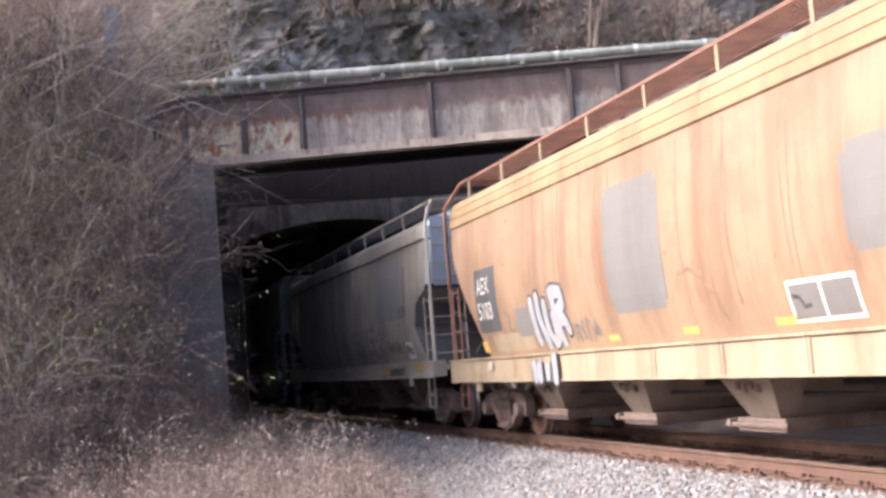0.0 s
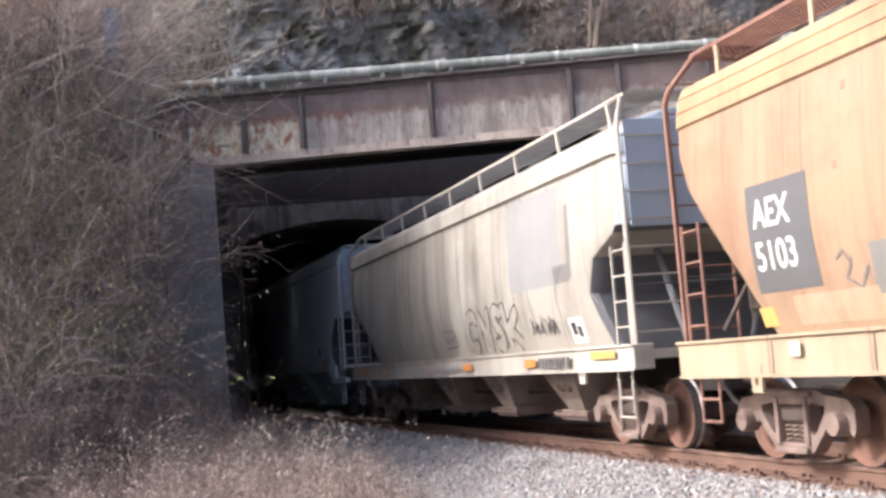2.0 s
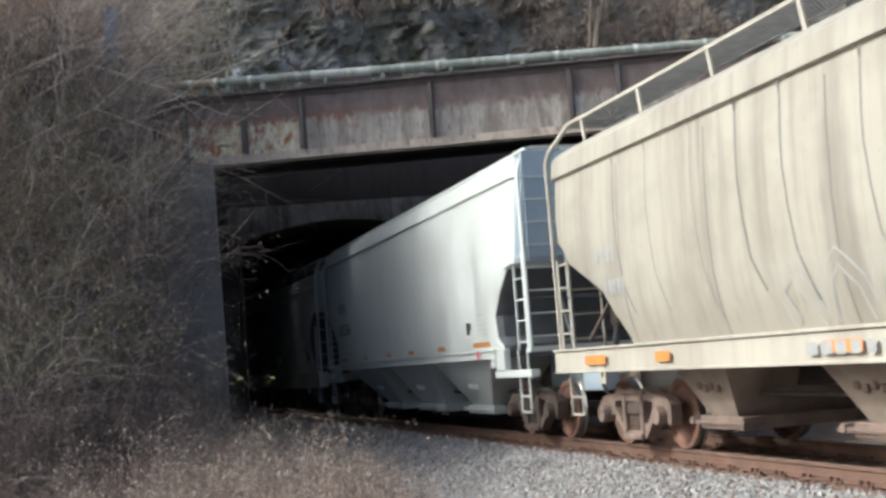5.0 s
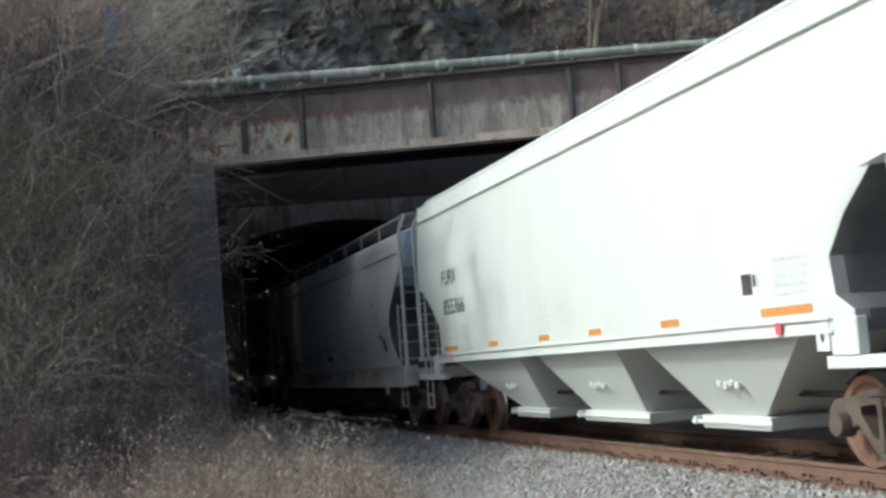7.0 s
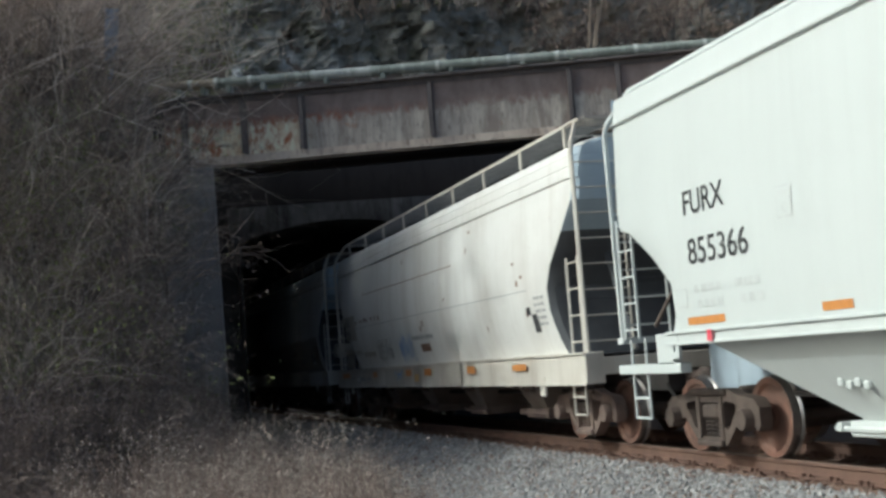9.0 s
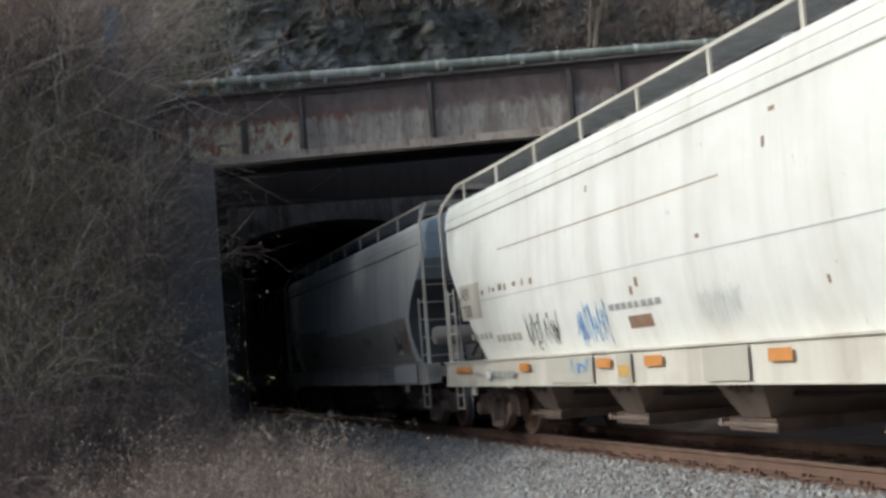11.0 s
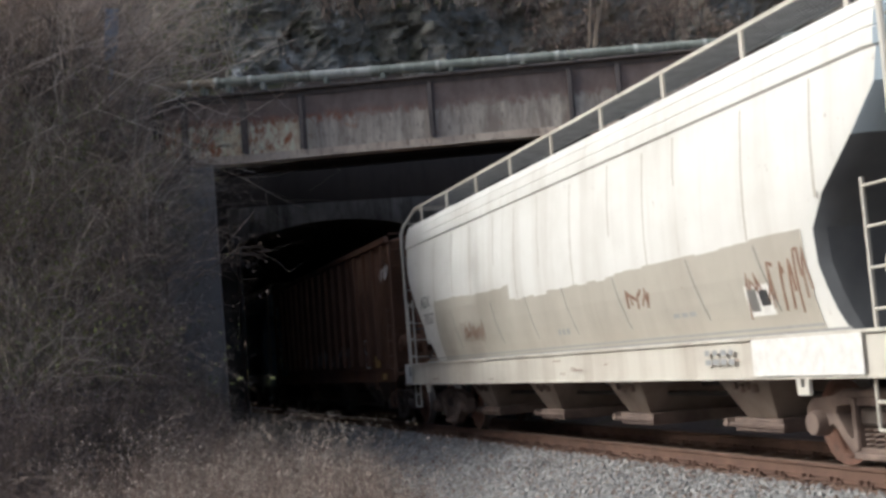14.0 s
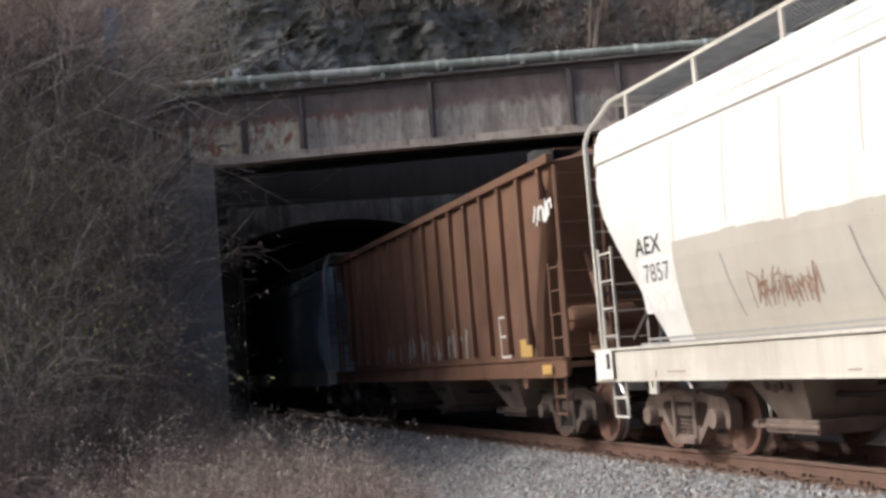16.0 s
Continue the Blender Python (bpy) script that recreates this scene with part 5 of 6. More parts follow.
def mark_two_tone():
    s = Side(CAR_E, LV_E, 87.02, (0.95, 1.36))
    r = random.Random(12)
    # the lower side rolled over with beige paint, its top edge stepped
    for a, b, top in ((80.0, 81.6, 2.36), (81.6, 84.4, 2.33), (84.4, 86.9, 2.28), (86.9, 88.6, 2.26), (88.6, 91.0, 2.50), (91.0, 93.1, 2.54)):
        n = int((b - a) / 0.28)
        for k in range(n):
            y0 = a + (b - a) * k / n
            y1 = a + (b - a) * (k + 1) / n
            s.rect(y0, y1, 1.385, top + r.uniform(-0.015, 0.02), TAN_PATCH, proud=0.0065)
    s.rect(94.6, 79.6, 1.372, 1.40, GREY_INK, "grime_band", proud=0.008)
    s.rect(94.3, 80.0, 1.43, 1.455, GREY_INK, "grime_band", proud=0.009)
    s.text("AEX", 94.10, 2.47, 0.31, BLACK, 1.2)
    s.text("7857", 93.95, 2.13, 0.31, DARK_SPRAY, 1.15)
    s.rect(95.5, 94.95, 0.97, 1.35, WHITE_INK, "corner_casting", proud=0.012)
    s.rect(95.12, 95.02, 1.1, 1.3, BLACK, "casting_hole", proud=0.016)
    s.rect(94.1, 93.15, 1.75, 2.42, WHITE_INK, "painted_patch", proud=0.003)
    s.rect(81.26, 80.76, 1.58, 1.90, WHITE_INK, "marking_frame", proud=0.008)
    s.rect(81.21, 81.03, 1.63, 1.86, OVERPAINT, "marking_panel", proud=0.012)
    s.rect(80.98, 80.81, 1.68, 1.84, BLACK, "marking_panel", proud=0.012)
    s.scrawl(81.3, 80.0, 1.55, 2.2, RUST_SPRAY, 9, 31, 0.04)
    s.scrawl(91.5, 90.3, 1.62, 2.06, RUST_SPRAY, 14, 36, 0.025)
    s.scrawl(91.4, 90.4, 1.7, 1.95, RUST_SPRAY, 12, 37, 0.02)
    s.scrawl(84.2, 83.5, 1.8, 2.1, RUST_SPRAY, 5, 33, 0.05)
    for y in (80.9, 82.4, 84.5, 86.3, 87.9, 89.6, 92.0):
        s.stroke([(y, 2.3), (y - 0.1, 2.0), (y - 0.25, 1.6)], 0.02, DARK_SPRAY, "grime_run")
    for k in range(6):
        y = 79.8 + k * 2.4 + r.uniform(-0.4, 0.4)
        s.stroke([(y, 3.75), (y, 3.3), (y - 0.02, 2.9 + r.uniform(-0.3, 0.3))], r.uniform(0.015, 0.035), TAN_PATCH, "grime_run", proud=0.003)
    s.bars(86.8, 86.3, 1.62, 0.08, GREY_INK, 3, 4)
    s.bars(83.0, 82.4, 1.66, 0.05, GREY_INK, 3, 5)
    s.bars(82.0, 81.3, 1.1, 0.06, GREY_INK, 4, 6)
    s.bars(82.0, 81.3, 1.2, 0.06, GREY_INK, 4, 7)
    s.rect(81.0, 79.1, 0.97, 1.34, WHITE_INK, "painted_patch", proud=0.004)
    for k in range(8):
        y = r.uniform(80, 94)
        zz = 1.0 + r.uniform(0, 0.25)
        s.rect(y, y - r.uniform(0.1, 0.5), zz, zz + 0.014, RUST_SPRAY, "rust_mark", proud=0.004)


def mark_brown():
    s = Side(CAR_F, LV_F, 105.075, (1.02, 1.30))
    s.rect(98.95, 98.42, 1.34, 1.62, YELLOW, "reflective_tape")
    s.rect(97.6, 97.2, 1.06, 1.2, YELLOW, "reflective_tape", proud=0.006)
    for y0, y1, z0, z1 in ((99.9, 99.42, 1.34, 1.38), (99.9, 99.42, 1.68, 1.72), (99.9, 99.42, 2.0, 2.04), (99.9, 99.86, 1.38, 2.0), (99.46, 99.42, 1.38, 2.0)):
        s.rect(y0, y1, z0, z1, WHITE_INK, "marking_frame", proud=0.006)
    s.scrawl(108.0, 101.2, 1.35, 1.95, GREY_INK, 18, 41, 0.10)
    s.scrawl(97.9, 97.1, 3.3, 3.7, WHITE_INK, 6, 42, 0.06)


OVERPAINT_PALE = paint("pale_grey_patch_paint", (0.265, 0.265, 0.26), (0.215, 0.21, 0.205), 0.4, 0.4, 0.6, rust_amount=0.1)
mark_orange()
mark_cream()
mark_white()
mark_white_old()
mark_two_tone()
mark_brown()

# ---- track details ----


def ties():
    wood = shared("tie", lambda: tie_mesh())
    plate_me = shared("tie_plate", lambda: tie_plate_mesh())
    root = new("railway_ties")
    tagged(root, "weathered dark wooden ties with rusty tie plates", "railway ties", kind="structure")
    k = 0
    y = 3.0
    while y < 44:
        o = new("tie", wood)
        o.parent = root
        o.matrix_basis = pose(track_x(y) + random.uniform(-0.03, 0.03), y, 0, 0, 0, random.uniform(-0.8, 0.8))
        for sx in (-1, 1):
            q = new("tie_plate", plate_me)
            q.parent = o
            q.matrix_basis = pose(sx * 0.755, 0, 0, 0, 0, 0 if sx > 0 else 180)
        y += 0.53
        k += 1


def tie_mesh():
    bm = bmesh.new()
    box(bm, -1.30, 1.30, -0.115, 0.115, -0.40, -0.20, 0.012)
    return with_mat(mesh_of("tie", bm), TIE)


def tie_plate_mesh():
    bm = bmesh.new()
    box(bm, -0.17, 0.19, -0.09, 0.09, -0.199, -0.184, 0.004)
    for x in (-0.095, 0.095):
        for y in (-0.06, 0.06):
            box(bm, x - 0.012, x + 0.012, y - 0.012, y + 0.012, -0.2, -0.135, 0.004)
            box(bm, x - 0.022, x + 0.022, y - 0.018, y + 0.018, -0.15, -0.13, 0.004)
    # rail anchor against the tie's side
    box(bm, -0.11, 0.11, 0.125, 0.15, -0.225, -0.186, 0.004)
    box(bm, 0.085, 0.115, 0.12, 0.155, -0.225, -0.15, 0.004)
    return with_mat(mesh_of("tie_plate", bm), RAIL_RUST)


ties()


def bed_z(x):
    pts = [(-4.4, -0.66), (-3.0, -0.54), (-1.9, -0.33), (-1.45, -0.215), (-1.05, -0.205), (-0.7, -0.235), (2, -0.235)]
    for (a, za), (b, zb) in zip(pts, pts[1:]):
        if a <= x <= b:
            return za + (zb - za) * (x - a) / (b - a)
    return -0.66


def stones():
    """Crushed stone, heaped beside the near rail."""
    r = np.random.default_rng(5)
    # a lumpy octahedron
    octa = np.array([(1, 0, 0), (-1, 0, 0), (0, 1, 0), (0, -1, 0), (0, 0, 1), (0, 0, -1)], float)
    tri = [(0, 2, 4), (2, 1, 4), (1, 3, 4), (3, 0, 4), (2, 0, 5), (1, 2, 5), (3, 1, 5), (0, 3, 5)]
    vs, fs = [], []
    out = [vs, fs]

    def scatter(n, y0, y1, x0, x1, size):
        vs, fs = out
        for _ in range(n):
            y = y0 + (y1 - y0) * r.random()
            x = x0 + (x1 - x0) * r.random()
            s = size * r.uniform(0.55, 1.35)
            m = np.array(Euler(r.uniform(0, 6.28, 3)).to_matrix())
            q = (octa * r.uniform(0.6, 1.3, (6, 1)) * s * r.uniform(0.6, 1.2, 3)) @ m.T
            k = len(vs)
            z = bed_z(x) + s * r.uniform(-0.1, 0.5)
            vs.extend((q + (x + track_x(y), y, z)).tolist())
            fs.extend([(k + a, k + b, k + c) for a, b, c in tri])

    scatter(26000, 7.5, 19, -4.2, -1.08, 0.032)
    scatter(14000, 19, 38, -4.2, -1.08, 0.036)
    tagged(link_mesh("ballast_stones", raw_mesh("ballast_stones", vs, fs), STONE), "loose grey crushed ballast stones beside the track", "ballast", kind="stuff")
    out[0], out[1] = [], []
    scatter(7000, 7.5, 30, -1.16, -0.84, 0.03)
    tagged(link_mesh("stained_stones", raw_mesh("stained_stones", *out), STONE_RUST), "rust-brown stained stones between the tie ends", "ballast", kind="stuff")


stones()

# ---- plants ----


def branches(seed, stems, height, spread, thick=0.022, lean=(0, 0), droop=0.35, forks=3, tips=4, steps=7):
    """Bare stems that rise, fork and arch over: three-sided tapering rods."""
    r = random.Random(seed)
    vs, fs = [], []
    ends = []

    def rod(p, d, length, rad, level):
        n = steps if level == 0 else max(3, steps - 2 * level)
        pts = [p.copy()]
        q = p.copy()
        dd = d.copy()
        for k in range(n):
            dd = (dd + Vector((r.gauss(0, 0.22), r.gauss(0, 0.22), r.gauss(0, 0.14) - droop * (k / n) * (0.5 if level == 0 else 0.8)))).normalized()
            q = q + dd * length / n
            pts.append(q.copy())
        k0 = len(vs)
        for i, p_ in enumerate(pts):
            d_ = (pts[min(i + 1, n)] - pts[max(i - 1, 0)]).normalized()
            a = d_.orthogonal().normalized()
            b = d_.cross(a)
            rr = rad * (1 - 0.75 * i / n)
            for t in range(3):
                c = math.tau * t / 3
                vs.append(tuple(p_ + rr * (math.cos(c) * a + math.sin(c) * b)))
        for i in range(n):
            for t in range(3):
                fs.append((k0 + 3 * i + t, k0 + 3 * i + (t + 1) % 3, k0 + 3 * i + 3 + (t + 1) % 3, k0 + 3 * i + 3 + t))
        if level < 2:
            m = forks if level == 0 else tips
            for _ in range(m):
                i = r.randint(max(1, n // 3), n)
                b_ = (pts[i] - pts[i - 1]).normalized()
                side = Vector((r.gauss(0, 1), r.gauss(0, 1), r.gauss(0.15, 0.6))).normalized()
                rod(pts[i], (b_ * 0.8 + side * 0.9).normalized(), length * r.uniform(0.3, 0.6), rad * (1 - 0.7 * i / n) * 0.75, level + 1)
        else:
            ends.append(pts[-1])
            ends.append(pts[len(pts) // 2])

    for _ in range(stems):
        a = r.uniform(0, math.tau)
        q = spread * math.sqrt(r.random())
        p = Vector((q * math.cos(a), q * math.sin(a), -0.2))
        d = Vector((r.gauss(lean[0], 0.28), r.gauss(lean[1], 0.28), 1)).normalized()
        rod(p, d, height * r.uniform(0.55, 1.15), thick * r.uniform(0.6, 1.4), 0)
    return vs, fs, ends


def leaves(seed, points, size, share, jitter=0.1):
    r = random.Random(seed)
    vs, fs = [], []
    for p in points:
        if r.random() > share:
            continue
        c = Vector(p) + Vector((r.gauss(0, jitter), r.gauss(0, jitter), r.gauss(0, jitter)))
        a = Vector((r.gauss(0, 1), r.gauss(0, 1), r.gauss(0, 1))).normalized()
        b = a.orthogonal().normalized()
        s = size * r.uniform(0.6, 1.4)
        n = a.cross(b)
        k = len(vs)
        vs.extend([tuple(c - a * s), tuple(c + b * s * 0.45 + n * s * 0.15), tuple(c + a * s), tuple(c - b * s * 0.45 + n * s * 0.15)])
        fs.append((k, k + 1, k + 2, k + 3))
    return vs, fs


def bush(key, seed, stems, height, spread, wood, leaf, share, size=0.045, label="", each=1, **kw):
    """One bush, built once: its branches, and the dead leaves that hang in it."""
    vs, fs, ends = branches(seed, stems, height, spread, **kw)
    root = new(key)
    link_mesh("brushwood", raw_mesh("brushwood", vs, fs), wood, root)
    if share:
        link_mesh("foliage", raw_mesh("foliage", *leaves(seed, ends * each, size, share)), leaf, root)
    tagged(root, label, "bush", "brush on the bank")
    return root


def put(ob, spots, seed, turn=180):
    """The first stands at the first spot, copies at the others, each turned by chance."""
    r = random.Random(seed)
    for i, (x, y, *dz) in enumerate(spots):
        z = ground_z(x, y) + (dz[0] if dz else -0.05)
        m = pose(x, y, z, r.uniform(-5, 5), r.uniform(-5, 5), r.uniform(-turn, turn))
        if i == 0:
            ob.matrix_world = m
        else:
            copy_thing(ob, m)


b1 = bush("bare_bush", 1, 26, 3.6, 1.2, TWIG, LEAF_DRY, 0.3, 0.03, label="tangled bare grey-brown bush with a few dead leaves", forks=4, tips=5)
b2 = bush("bare_bush", 2, 44, 2.8, 1.3, TWIG_DARK, LEAF_DRY, 0.4, 0.03, label="dense bare thicket with dead leaves, in a shade-dark tone", forks=4, tips=5)
b3 = bush("vine_thicket", 3, 34, 3.2, 1.1, TWIG, LEAF_GREEN, 1.0, 0.032, each=2, label="vine-hung thicket with olive green leaves", forks=4, tips=5)
b4 = bush("bare_sapling", 4, 11, 6.2, 0.8, TWIG_PALE, LEAF_DRY, 0.0, 0.035, label="tall thin bare saplings with reddish twigs", forks=7, tips=6, droop=0.15, thick=0.03)

b5 = bush("arching_bush", 6, 9, 3.6, 0.8, TWIG_PALE, LEAF_DRY, 0.0, label="sparse pale arching stems in front of the thicket", forks=4, tips=3, thick=0.013, droop=0.75)
b6 = bush("dead_leaf_shrub", 7, 26, 1.9, 0.9, TWIG_DARK, LEAF_DULL, 1.0, 0.024, label="rounded shrub full of dull purple-brown dead leaves", forks=5, tips=5, thick=0.013, droop=0.2, each=4)
b7 = bush("leaning_bush", 8, 12, 2.9, 0.7, TWIG, LEAF_DRY, 0.0, 0.03, label="bare bush leaning out over the abutment", forks=5, tips=5, thick=0.016, lean=(0.35, -0.25), droop=0.25)
b8 = bush("hazel_bush", 9, 18, 3.0, 1.0, TWIG_PALE, LEAF_DRY, 0.7, 0.026, label="bare bush with fine twigs in a pale sunlit tone", forks=6, tips=6, thick=0.014, droop=0.1)

put(b1, [(-7.9, 25.6), (-8.8, 23.6), (-8.2, 27.4), (-9.4, 25.4), (-10.2, 23.2), (-9.1, 27.6), (-8.7, 29.4), (-10.2, 29.4), (-10.3, 27.4)], 1)
put(b2, [(-9.2, 24.2), (-8.6, 22.6), (-10.0, 22.0), (-8.6, 26.4), (-10.2, 24.4), (-8.0, 24.4), (-8.1, 28.2), (-9.8, 28.4), (-10.0, 26.6), (-9.0, 30.0), (-7.8, 26.8)], 2)
put(b3, [(-9.5, 24.4), (-10.1, 22.6), (-9.8, 22.0), (-9.2, 25.2), (-9.4, 21.6), (-9.7, 30.2)], 3)
put(b4, [(-8.4, 30.6), (-8.3, 28.4), (-9.3, 27.4), (-8.9, 29.2), (-7.9, 29.8), (-9.6, 26.4), (-9.6, 31.4), (-7.4, 32.2), (-9.0, 33.4), (-10.4, 33.6), (-8.0, 29.6), (-9.4, 29.0), (-10.2, 31.8), (-9.9, 36.0), (-8.2, 36.6), (-7.0, 35.4)], 4)
put(b5, [(-8.6, 27.8), (-9.4, 25.8), (-8.2, 29.2), (-7.6, 26.6), (-7.9, 25.2), (-8.4, 23.8), (-9.2, 22.8), (-9.8, 21.6), (-8.0, 28.2)], 9)
put(b6, [(-7.7, 21.4), (-8.4, 20.4), (-9.1, 19.6), (-9.8, 19.0), (-7.8, 22.8), (-8.6, 21.8), (-9.5, 20.8), (-8.0, 24.8), (-8.1, 26.4), (-10.3, 20.0), (-8.2, 23.6), (-7.6, 27.8)], 10)
put(b7, [(-7.0, 29.4), (-7.1, 28.6), (-6.95, 30.0), (-7.2, 27.8), (-6.9, 30.5), (-7.3, 30.2), (-7.4, 29.0), (-7.2, 31.0)], 11, 18)
put(b8, [(-8.0, 31.0), (-9.2, 32.4), (-8.4, 33.6), (-9.4, 35.0), (-7.4, 33.8), (-8.8, 29.8), (-10.4, 37.4), (-7.6, 37.6), (-9.0, 38.2)], 12)


def tall_tree(seed, x, y, h, label):
    root = new("bare_tree")
    r = random.Random(seed)
    bm = bmesh.new()
    pts = [Vector((0, 0, -0.3))]
    d = Vector((r.gauss(0, 0.1), r.gauss(0, 0.1), 1)).normalized()
    for k in range(9):
        d = (d + Vector((r.gauss(0, 0.1), r.gauss(0, 0.1), 0.1))).normalized()
        pts.append(pts[-1] + d * h / 9)
    tube(bm, pts, 0.14, 8, 0.03)
    part("trunk", bm, BARK, root, smooth=60)
    vs, fs = [], []
    for k in range(3, 10):
        for q in range(3):
            v2, f2, _ = branches(seed * 31 + k * 5 + q, 1, h * 0.30 * (1.2 - k / 12), 0.01, thick=0.03, lean=(r.gauss(0, 1.0), r.gauss(0, 1.0)), forks=8, tips=6, droop=0.0)
            o = len(vs)
            vs += [tuple(Vector(v) + pts[k]) for v in v2]
            fs += [tuple(i + o for i in f) for f in f2]
    link_mesh("crown", raw_mesh("crown", vs, fs), TWIG, root)
    root.matrix_world = pose(x, y, ground_z(x, y))
    return tagged(root, label, "tree", "bare trees on the bank")


# those from y = 20 to 29 are added out of view, to shade the train
for i, (x, y, h) in enumerate(((-10.6, 34.5, 9), (-11.5, 38.0, 11), (-9.4, 39.2, 9), (-11.4, 20.8, 8.5), (-12.2, 21.9, 9), (-11.8, 23.0, 8.5), (-12.6, 24.0, 8.5), (-12.0, 25.0, 8), (-12.9, 26.0, 8), (-12.2, 27.0, 7.5), (-13.4, 27.8, 7.5), (-13.6, 22.8, 9), (-14.2, 24.8, 9), (-14.4, 26.6, 8), (-13.0, 20.2, 9), (-12.4, 28.6, 7))):
    tall_tree(50 + i, x, y, h, "tall bare grey bank tree, mostly added unseen to cast shade")


def weeds():
    """Dry stalks and seed heads along the foot of the bank."""
    for name, mat, seed, n, label in (("dry_weeds", WEED, 7, 800, "dry tan weeds and seed heads along the ballast edge"), ("red_weeds", WEED_RED, 8, 1500, "reddish brown dead weeds at the bank's foot")):
        r = random.Random(seed)
        vs, fs = [], []
        for _ in range(n):
            y = r.uniform(11.5, 31)
            edge = -4.35 - 0.03 * abs(y - 22) + r.gauss(0, 0.3)
            x = edge - abs(r.gauss(0, 2.6 if mat is WEED else 3.4))
            z = max(ground_z(x, y), bed_z(x))
            h = 0.2 + 1.0 * r.random() ** 2.2 * (1.0 if mat is WEED else 1.15) * (0.55 + 0.45 * smooth01((edge - x) / 0.8))
            p = Vector((x, y, z - 0.03))
            d = Vector((r.gauss(0, 0.22), r.gauss(0, 0.22), 1)).normalized()
            for q in range(4):
                dd = (d + Vector((r.gauss(0, 0.28), r.gauss(0, 0.28), 0))).normalized()
                top = p + dd * h * r.uniform(0.6, 1.0)
                a = dd.orthogonal().normalized() * 0.0045
                b = dd.cross(a)
                k = len(vs)
                vs.extend([tuple(p + a), tuple(p + b), tuple(p - a - b), tuple(top)])
                fs.extend([(k, k + 1, k + 3), (k + 1, k + 2, k + 3), (k + 2, k, k + 3)])
                for t in range(6):
                    c = p + (top - p) * r.uniform(0.55, 1.05) + Vector((r.gauss(0, 0.03), r.gauss(0, 0.03), r.gauss(0, 0.03)))
                    u = Vector((r.gauss(0, 1), r.gauss(0, 1), r.gauss(0, 1))).normalized()
                    w = u.orthogonal().normalized()
                    s = r.uniform(0.006, 0.017)
                    k = len(vs)
                    vs.extend([tuple(c - u * s), tuple(c + w * s * 0.6), tuple(c + u * s), tuple(c - w * s * 0.6)])
                    fs.append((k, k + 1, k + 2, k + 3))
        tagged(link_mesh(name, raw_mesh(name, vs, fs), mat), label, "weeds", kind="stuff")


def weed_clump(seed, n, tall, fluff, label):
    """One bushy dead weed: many forking stalks with fluffy seed heads."""
    vs, fs, ends = branches(seed, n, tall, 0.2, thick=0.006, forks=5, tips=4, droop=0.1, steps=5)
    root = new("weed_clump")
    link_mesh("stalk_tuft", raw_mesh("stalk_tuft", vs, fs), WEED, root)
    tagged(link_mesh("seed_fluff", raw_mesh("seed_fluff", *leaves(seed, ends * 2, 0.0155, 0.8, 0.035)), fluff, root), kind="stuff")
    return tagged(root, label, "weed", "dead weeds at the ballast edge")


def weed_clumps():
    r = random.Random(14)
    kinds = [weed_clump(61, 11, 0.85, WEED_PALE, "bushy tan dead weed with pale seed heads"), weed_clump(62, 7, 1.05, WEED_PALE, "tall thin dead weed with pale seed heads"), weed_clump(63, 12, 0.75, WEED_RED, "low reddish brown dead weed")]
    used = set()
    for k in range(120):
        y = r.uniform(13.5, 30)
        x = -4.45 - 0.03 * abs(y - 22) - abs(r.gauss(0, 1.7)) + (0.8 if k % 9 == 0 else 0.1)
        ob = kinds[k % 3]
        m = pose(x, y, max(ground_z(x, y), bed_z(x)) - 0.02, r.uniform(-8, 8), r.uniform(-8, 8), r.uniform(0, 360))
        if k % 3 in used:
            copy_thing(ob, m)
        else:
            ob.matrix_world = m
            used.add(k % 3)


weeds()
weed_clumps()


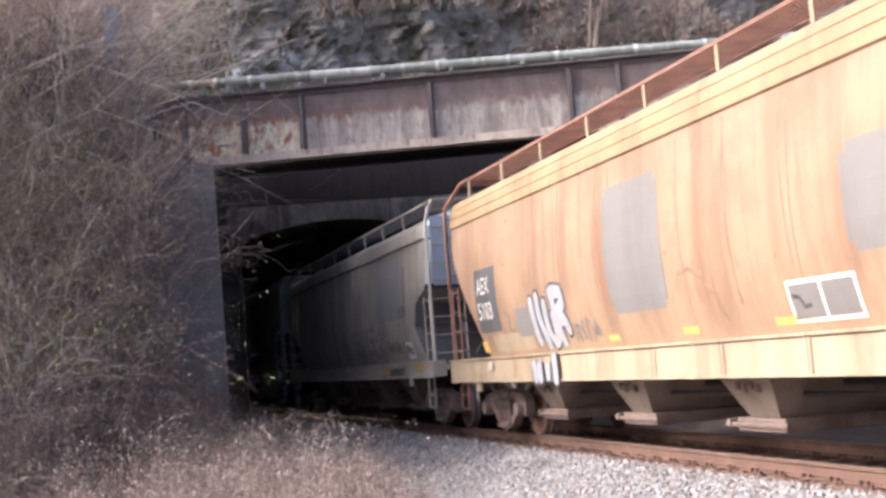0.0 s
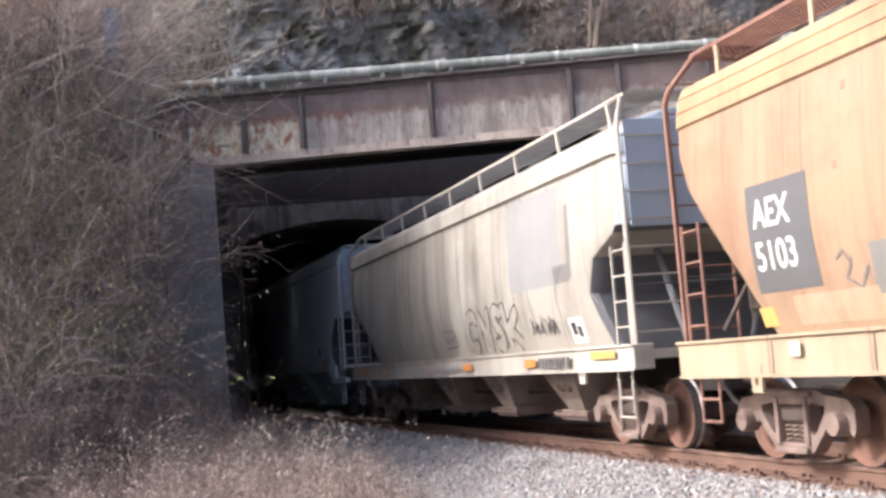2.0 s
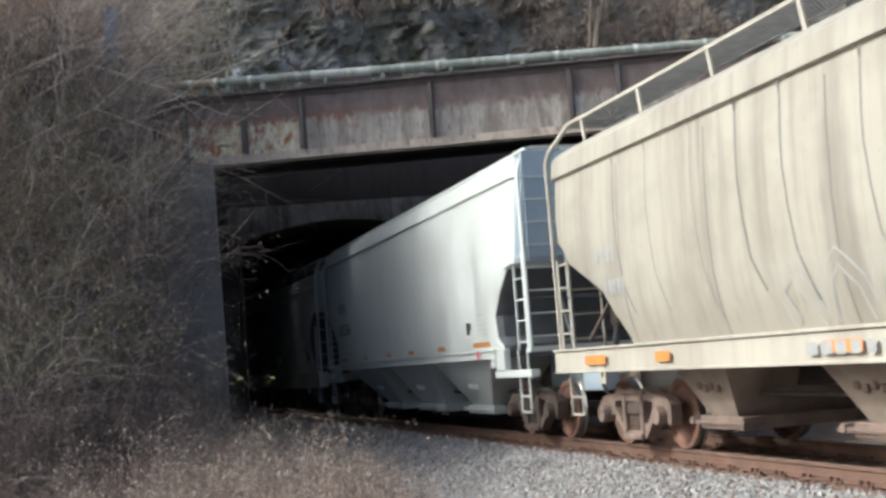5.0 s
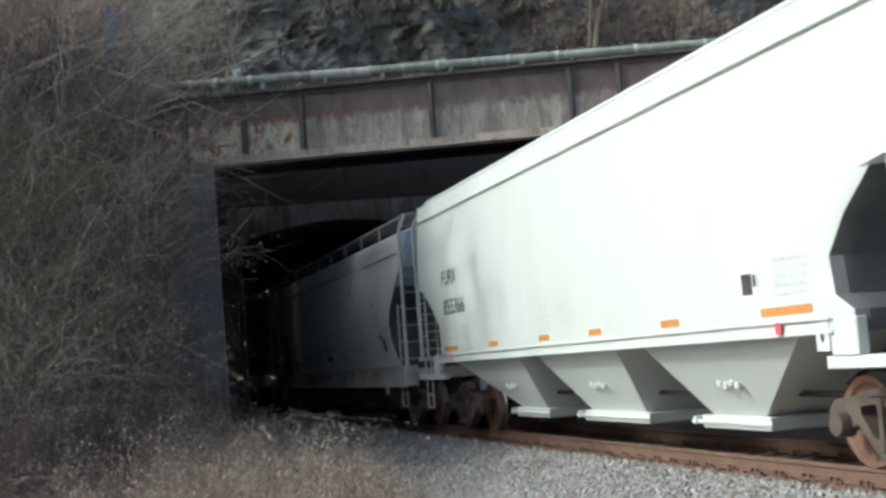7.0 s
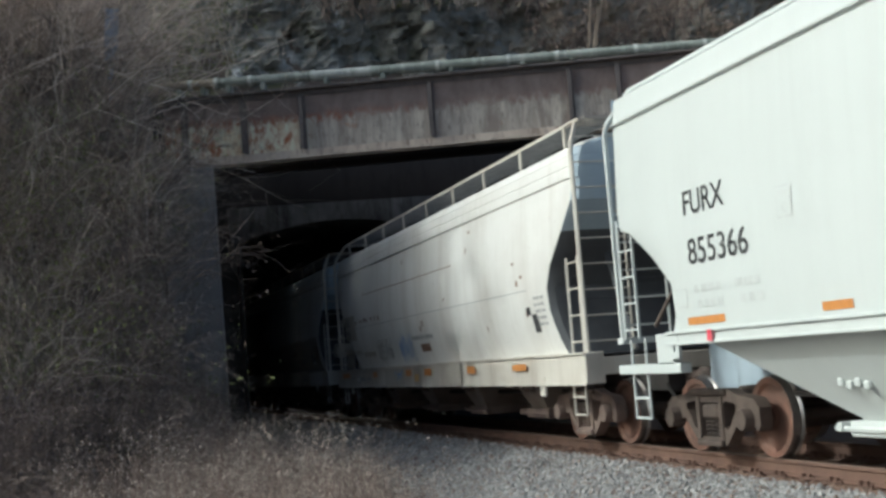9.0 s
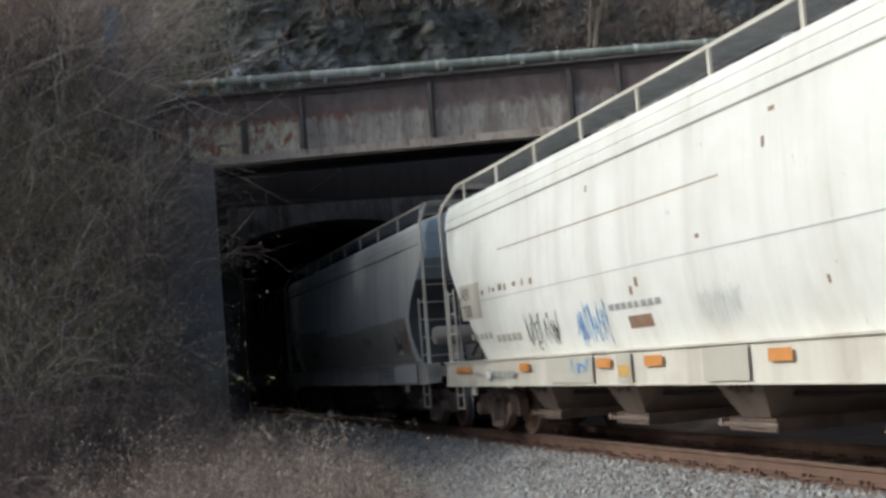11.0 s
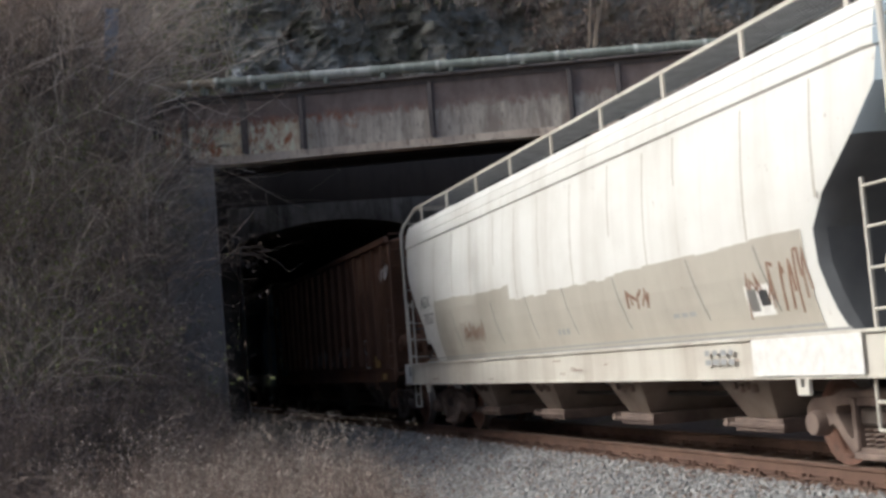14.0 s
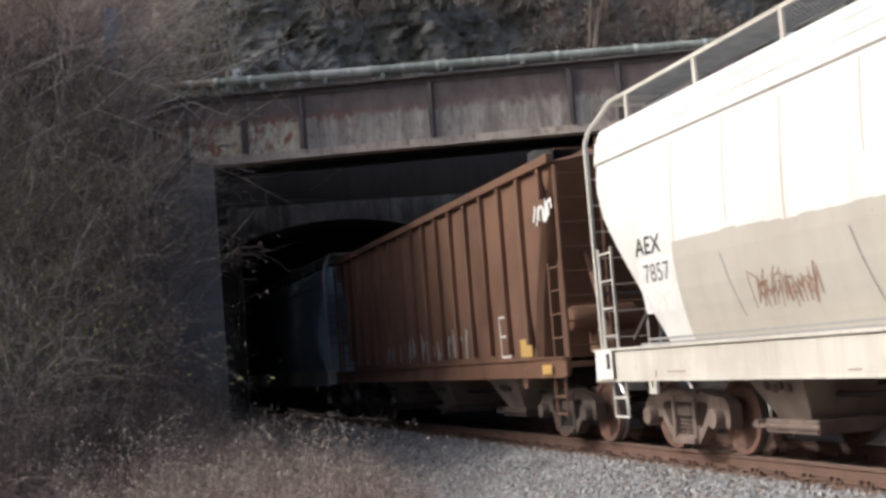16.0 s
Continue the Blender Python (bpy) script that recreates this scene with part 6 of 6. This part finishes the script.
def cliff_brush():
    """Brush and saplings on the ledges over the bridge."""
    c1 = bush("cliff_brush", 21, 26, 2.2, 1.2, TWIG_DARK, LEAF_DRY, 0.9, 0.06, "rust-brown brush clinging to the cliff ledge", forks=4, tips=4)
    c2 = bush("cliff_brush", 22, 20, 2.0, 1.1, TWIG, LEAF_GREEN, 0.9, 0.06, "green-leaved brush on the cliff ledge", forks=4, tips=4)
    r = random.Random(3)

    def place(ob, spots):
        for i, (x, y, z) in enumerate(spots):
            m = pose(x, y, z, r.uniform(-10, 10), r.uniform(-10, 10), r.uniform(0, 360))
            if i == 0:
                ob.matrix_world = m
            else:
                copy_thing(ob, m)

    place(c1, [(1.0, 41.5, 13.8), (3.2, 41.2, 14.2), (9.2, 40.3, 11.8), (11.0, 40.0, 12.0), (12.5, 39.6, 12.6), (7.0, 40.6, 13.6), (13.6, 38.6, 10.6), (10.2, 39.6, 9.4)])
    place(c2, [(-4.6, 41.2, 11.4), (-5.4, 40.4, 9.6), (-3.8, 41.8, 13.0), (4.8, 41.2, 14.0), (-6.2, 41.0, 12.4), (-5.0, 42.0, 14.2)])
    s = new("bare_sapling")
    for k, (dx, dy, h) in enumerate(((0.0, 0.0, 5.2), (0.25, 0.1, 4.6), (0.42, 0.0, 5.0))):
        bm = bmesh.new()
        tube(bm, [(dx, dy, 0), (dx + 0.1 + 0.1 * k, dy, h * 0.35), (dx + 0.32 - 0.1 * k, dy, h * 0.7), (dx + 0.5, dy, h)], 0.055, 7, 0.03)
        part("stem", bm, BARK, s, smooth=60)
    s.matrix_world = pose(8.0, 37.6, 8.25)
    tagged(s, "pale bare saplings rising behind the bridge pipe", "sapling")


cliff_brush()


def sign():
    root = new("sign_post")
    bm = bmesh.new()
    box(bm, -0.05, 0.05, -0.05, 0.05, -2.6, 2.0, 0.005)
    part("post", bm, SIGN_BLUE, root)
    bm = bmesh.new()
    box(bm, -0.15, 0.15, -0.085, -0.055, 1.1, 2.3, 0.008)
    part("board", bm, SIGN_BLUE, root, "narrow faded blue board")
    root.matrix_world = pose(-7.47, 28.6, 7.6, 0, 4, -10)
    tagged(root, "narrow faded blue sign board on a post among twigs", "sign")


sign()

# ---- what moves ----
RUN = [(0, 0.0), (0.5, 2.38), (1, 4.75), (1.5, 7.12), (2, 9.49), (2.5, 11.85), (3, 14.21), (3.5, 16.59), (4, 18.97), (4.5, 21.38), (5, 23.80), (5.5, 26.23), (6, 28.68), (6.5, 31.16), (7, 33.68), (7.5, 36.21), (8, 38.74), (8.5, 41.26), (9, 43.78),
       (9.5, 46.33), (10, 48.90), (10.5, 51.49), (11, 54.10), (11.5, 56.71), (12, 59.29), (12.5, 61.86), (13, 64.42), (13.5, 66.99), (14, 69.58), (14.5, 72.18), (15, 74.79), (15.5, 77.39), (16, 79.98)]


def run_at(t):
    i = min(int(t * 2), len(RUN) - 2)
    (t0, s0), (t1, s1) = RUN[i], RUN[i + 1]
    return s0 + (s1 - s0) * (t - t0) / (t1 - t0)


def car_pose(y0, y1, s):
    a, b = y0 + 1.43 - s, y1 - 1.43 - s
    xa, xb = track_x(a), track_x(b)
    return pose((xa + xb) / 2, (a + b) / 2, 0, 0, 0, math.degrees(math.atan2(xa - xb, b - a)))


def motions():
    for car, y0, y1 in CARS:
        walk(car, [(t, car_pose(y0, y1, s)) for t, s in RUN])
    for w, y, phase in WHEELSETS:
        rows = []
        for k in range(161):
            t = k / 10
            rows.append((t, pose(0, y, 0.462, phase + math.degrees(run_at(t) / 0.462))))
        walk(w, rows)


motions()
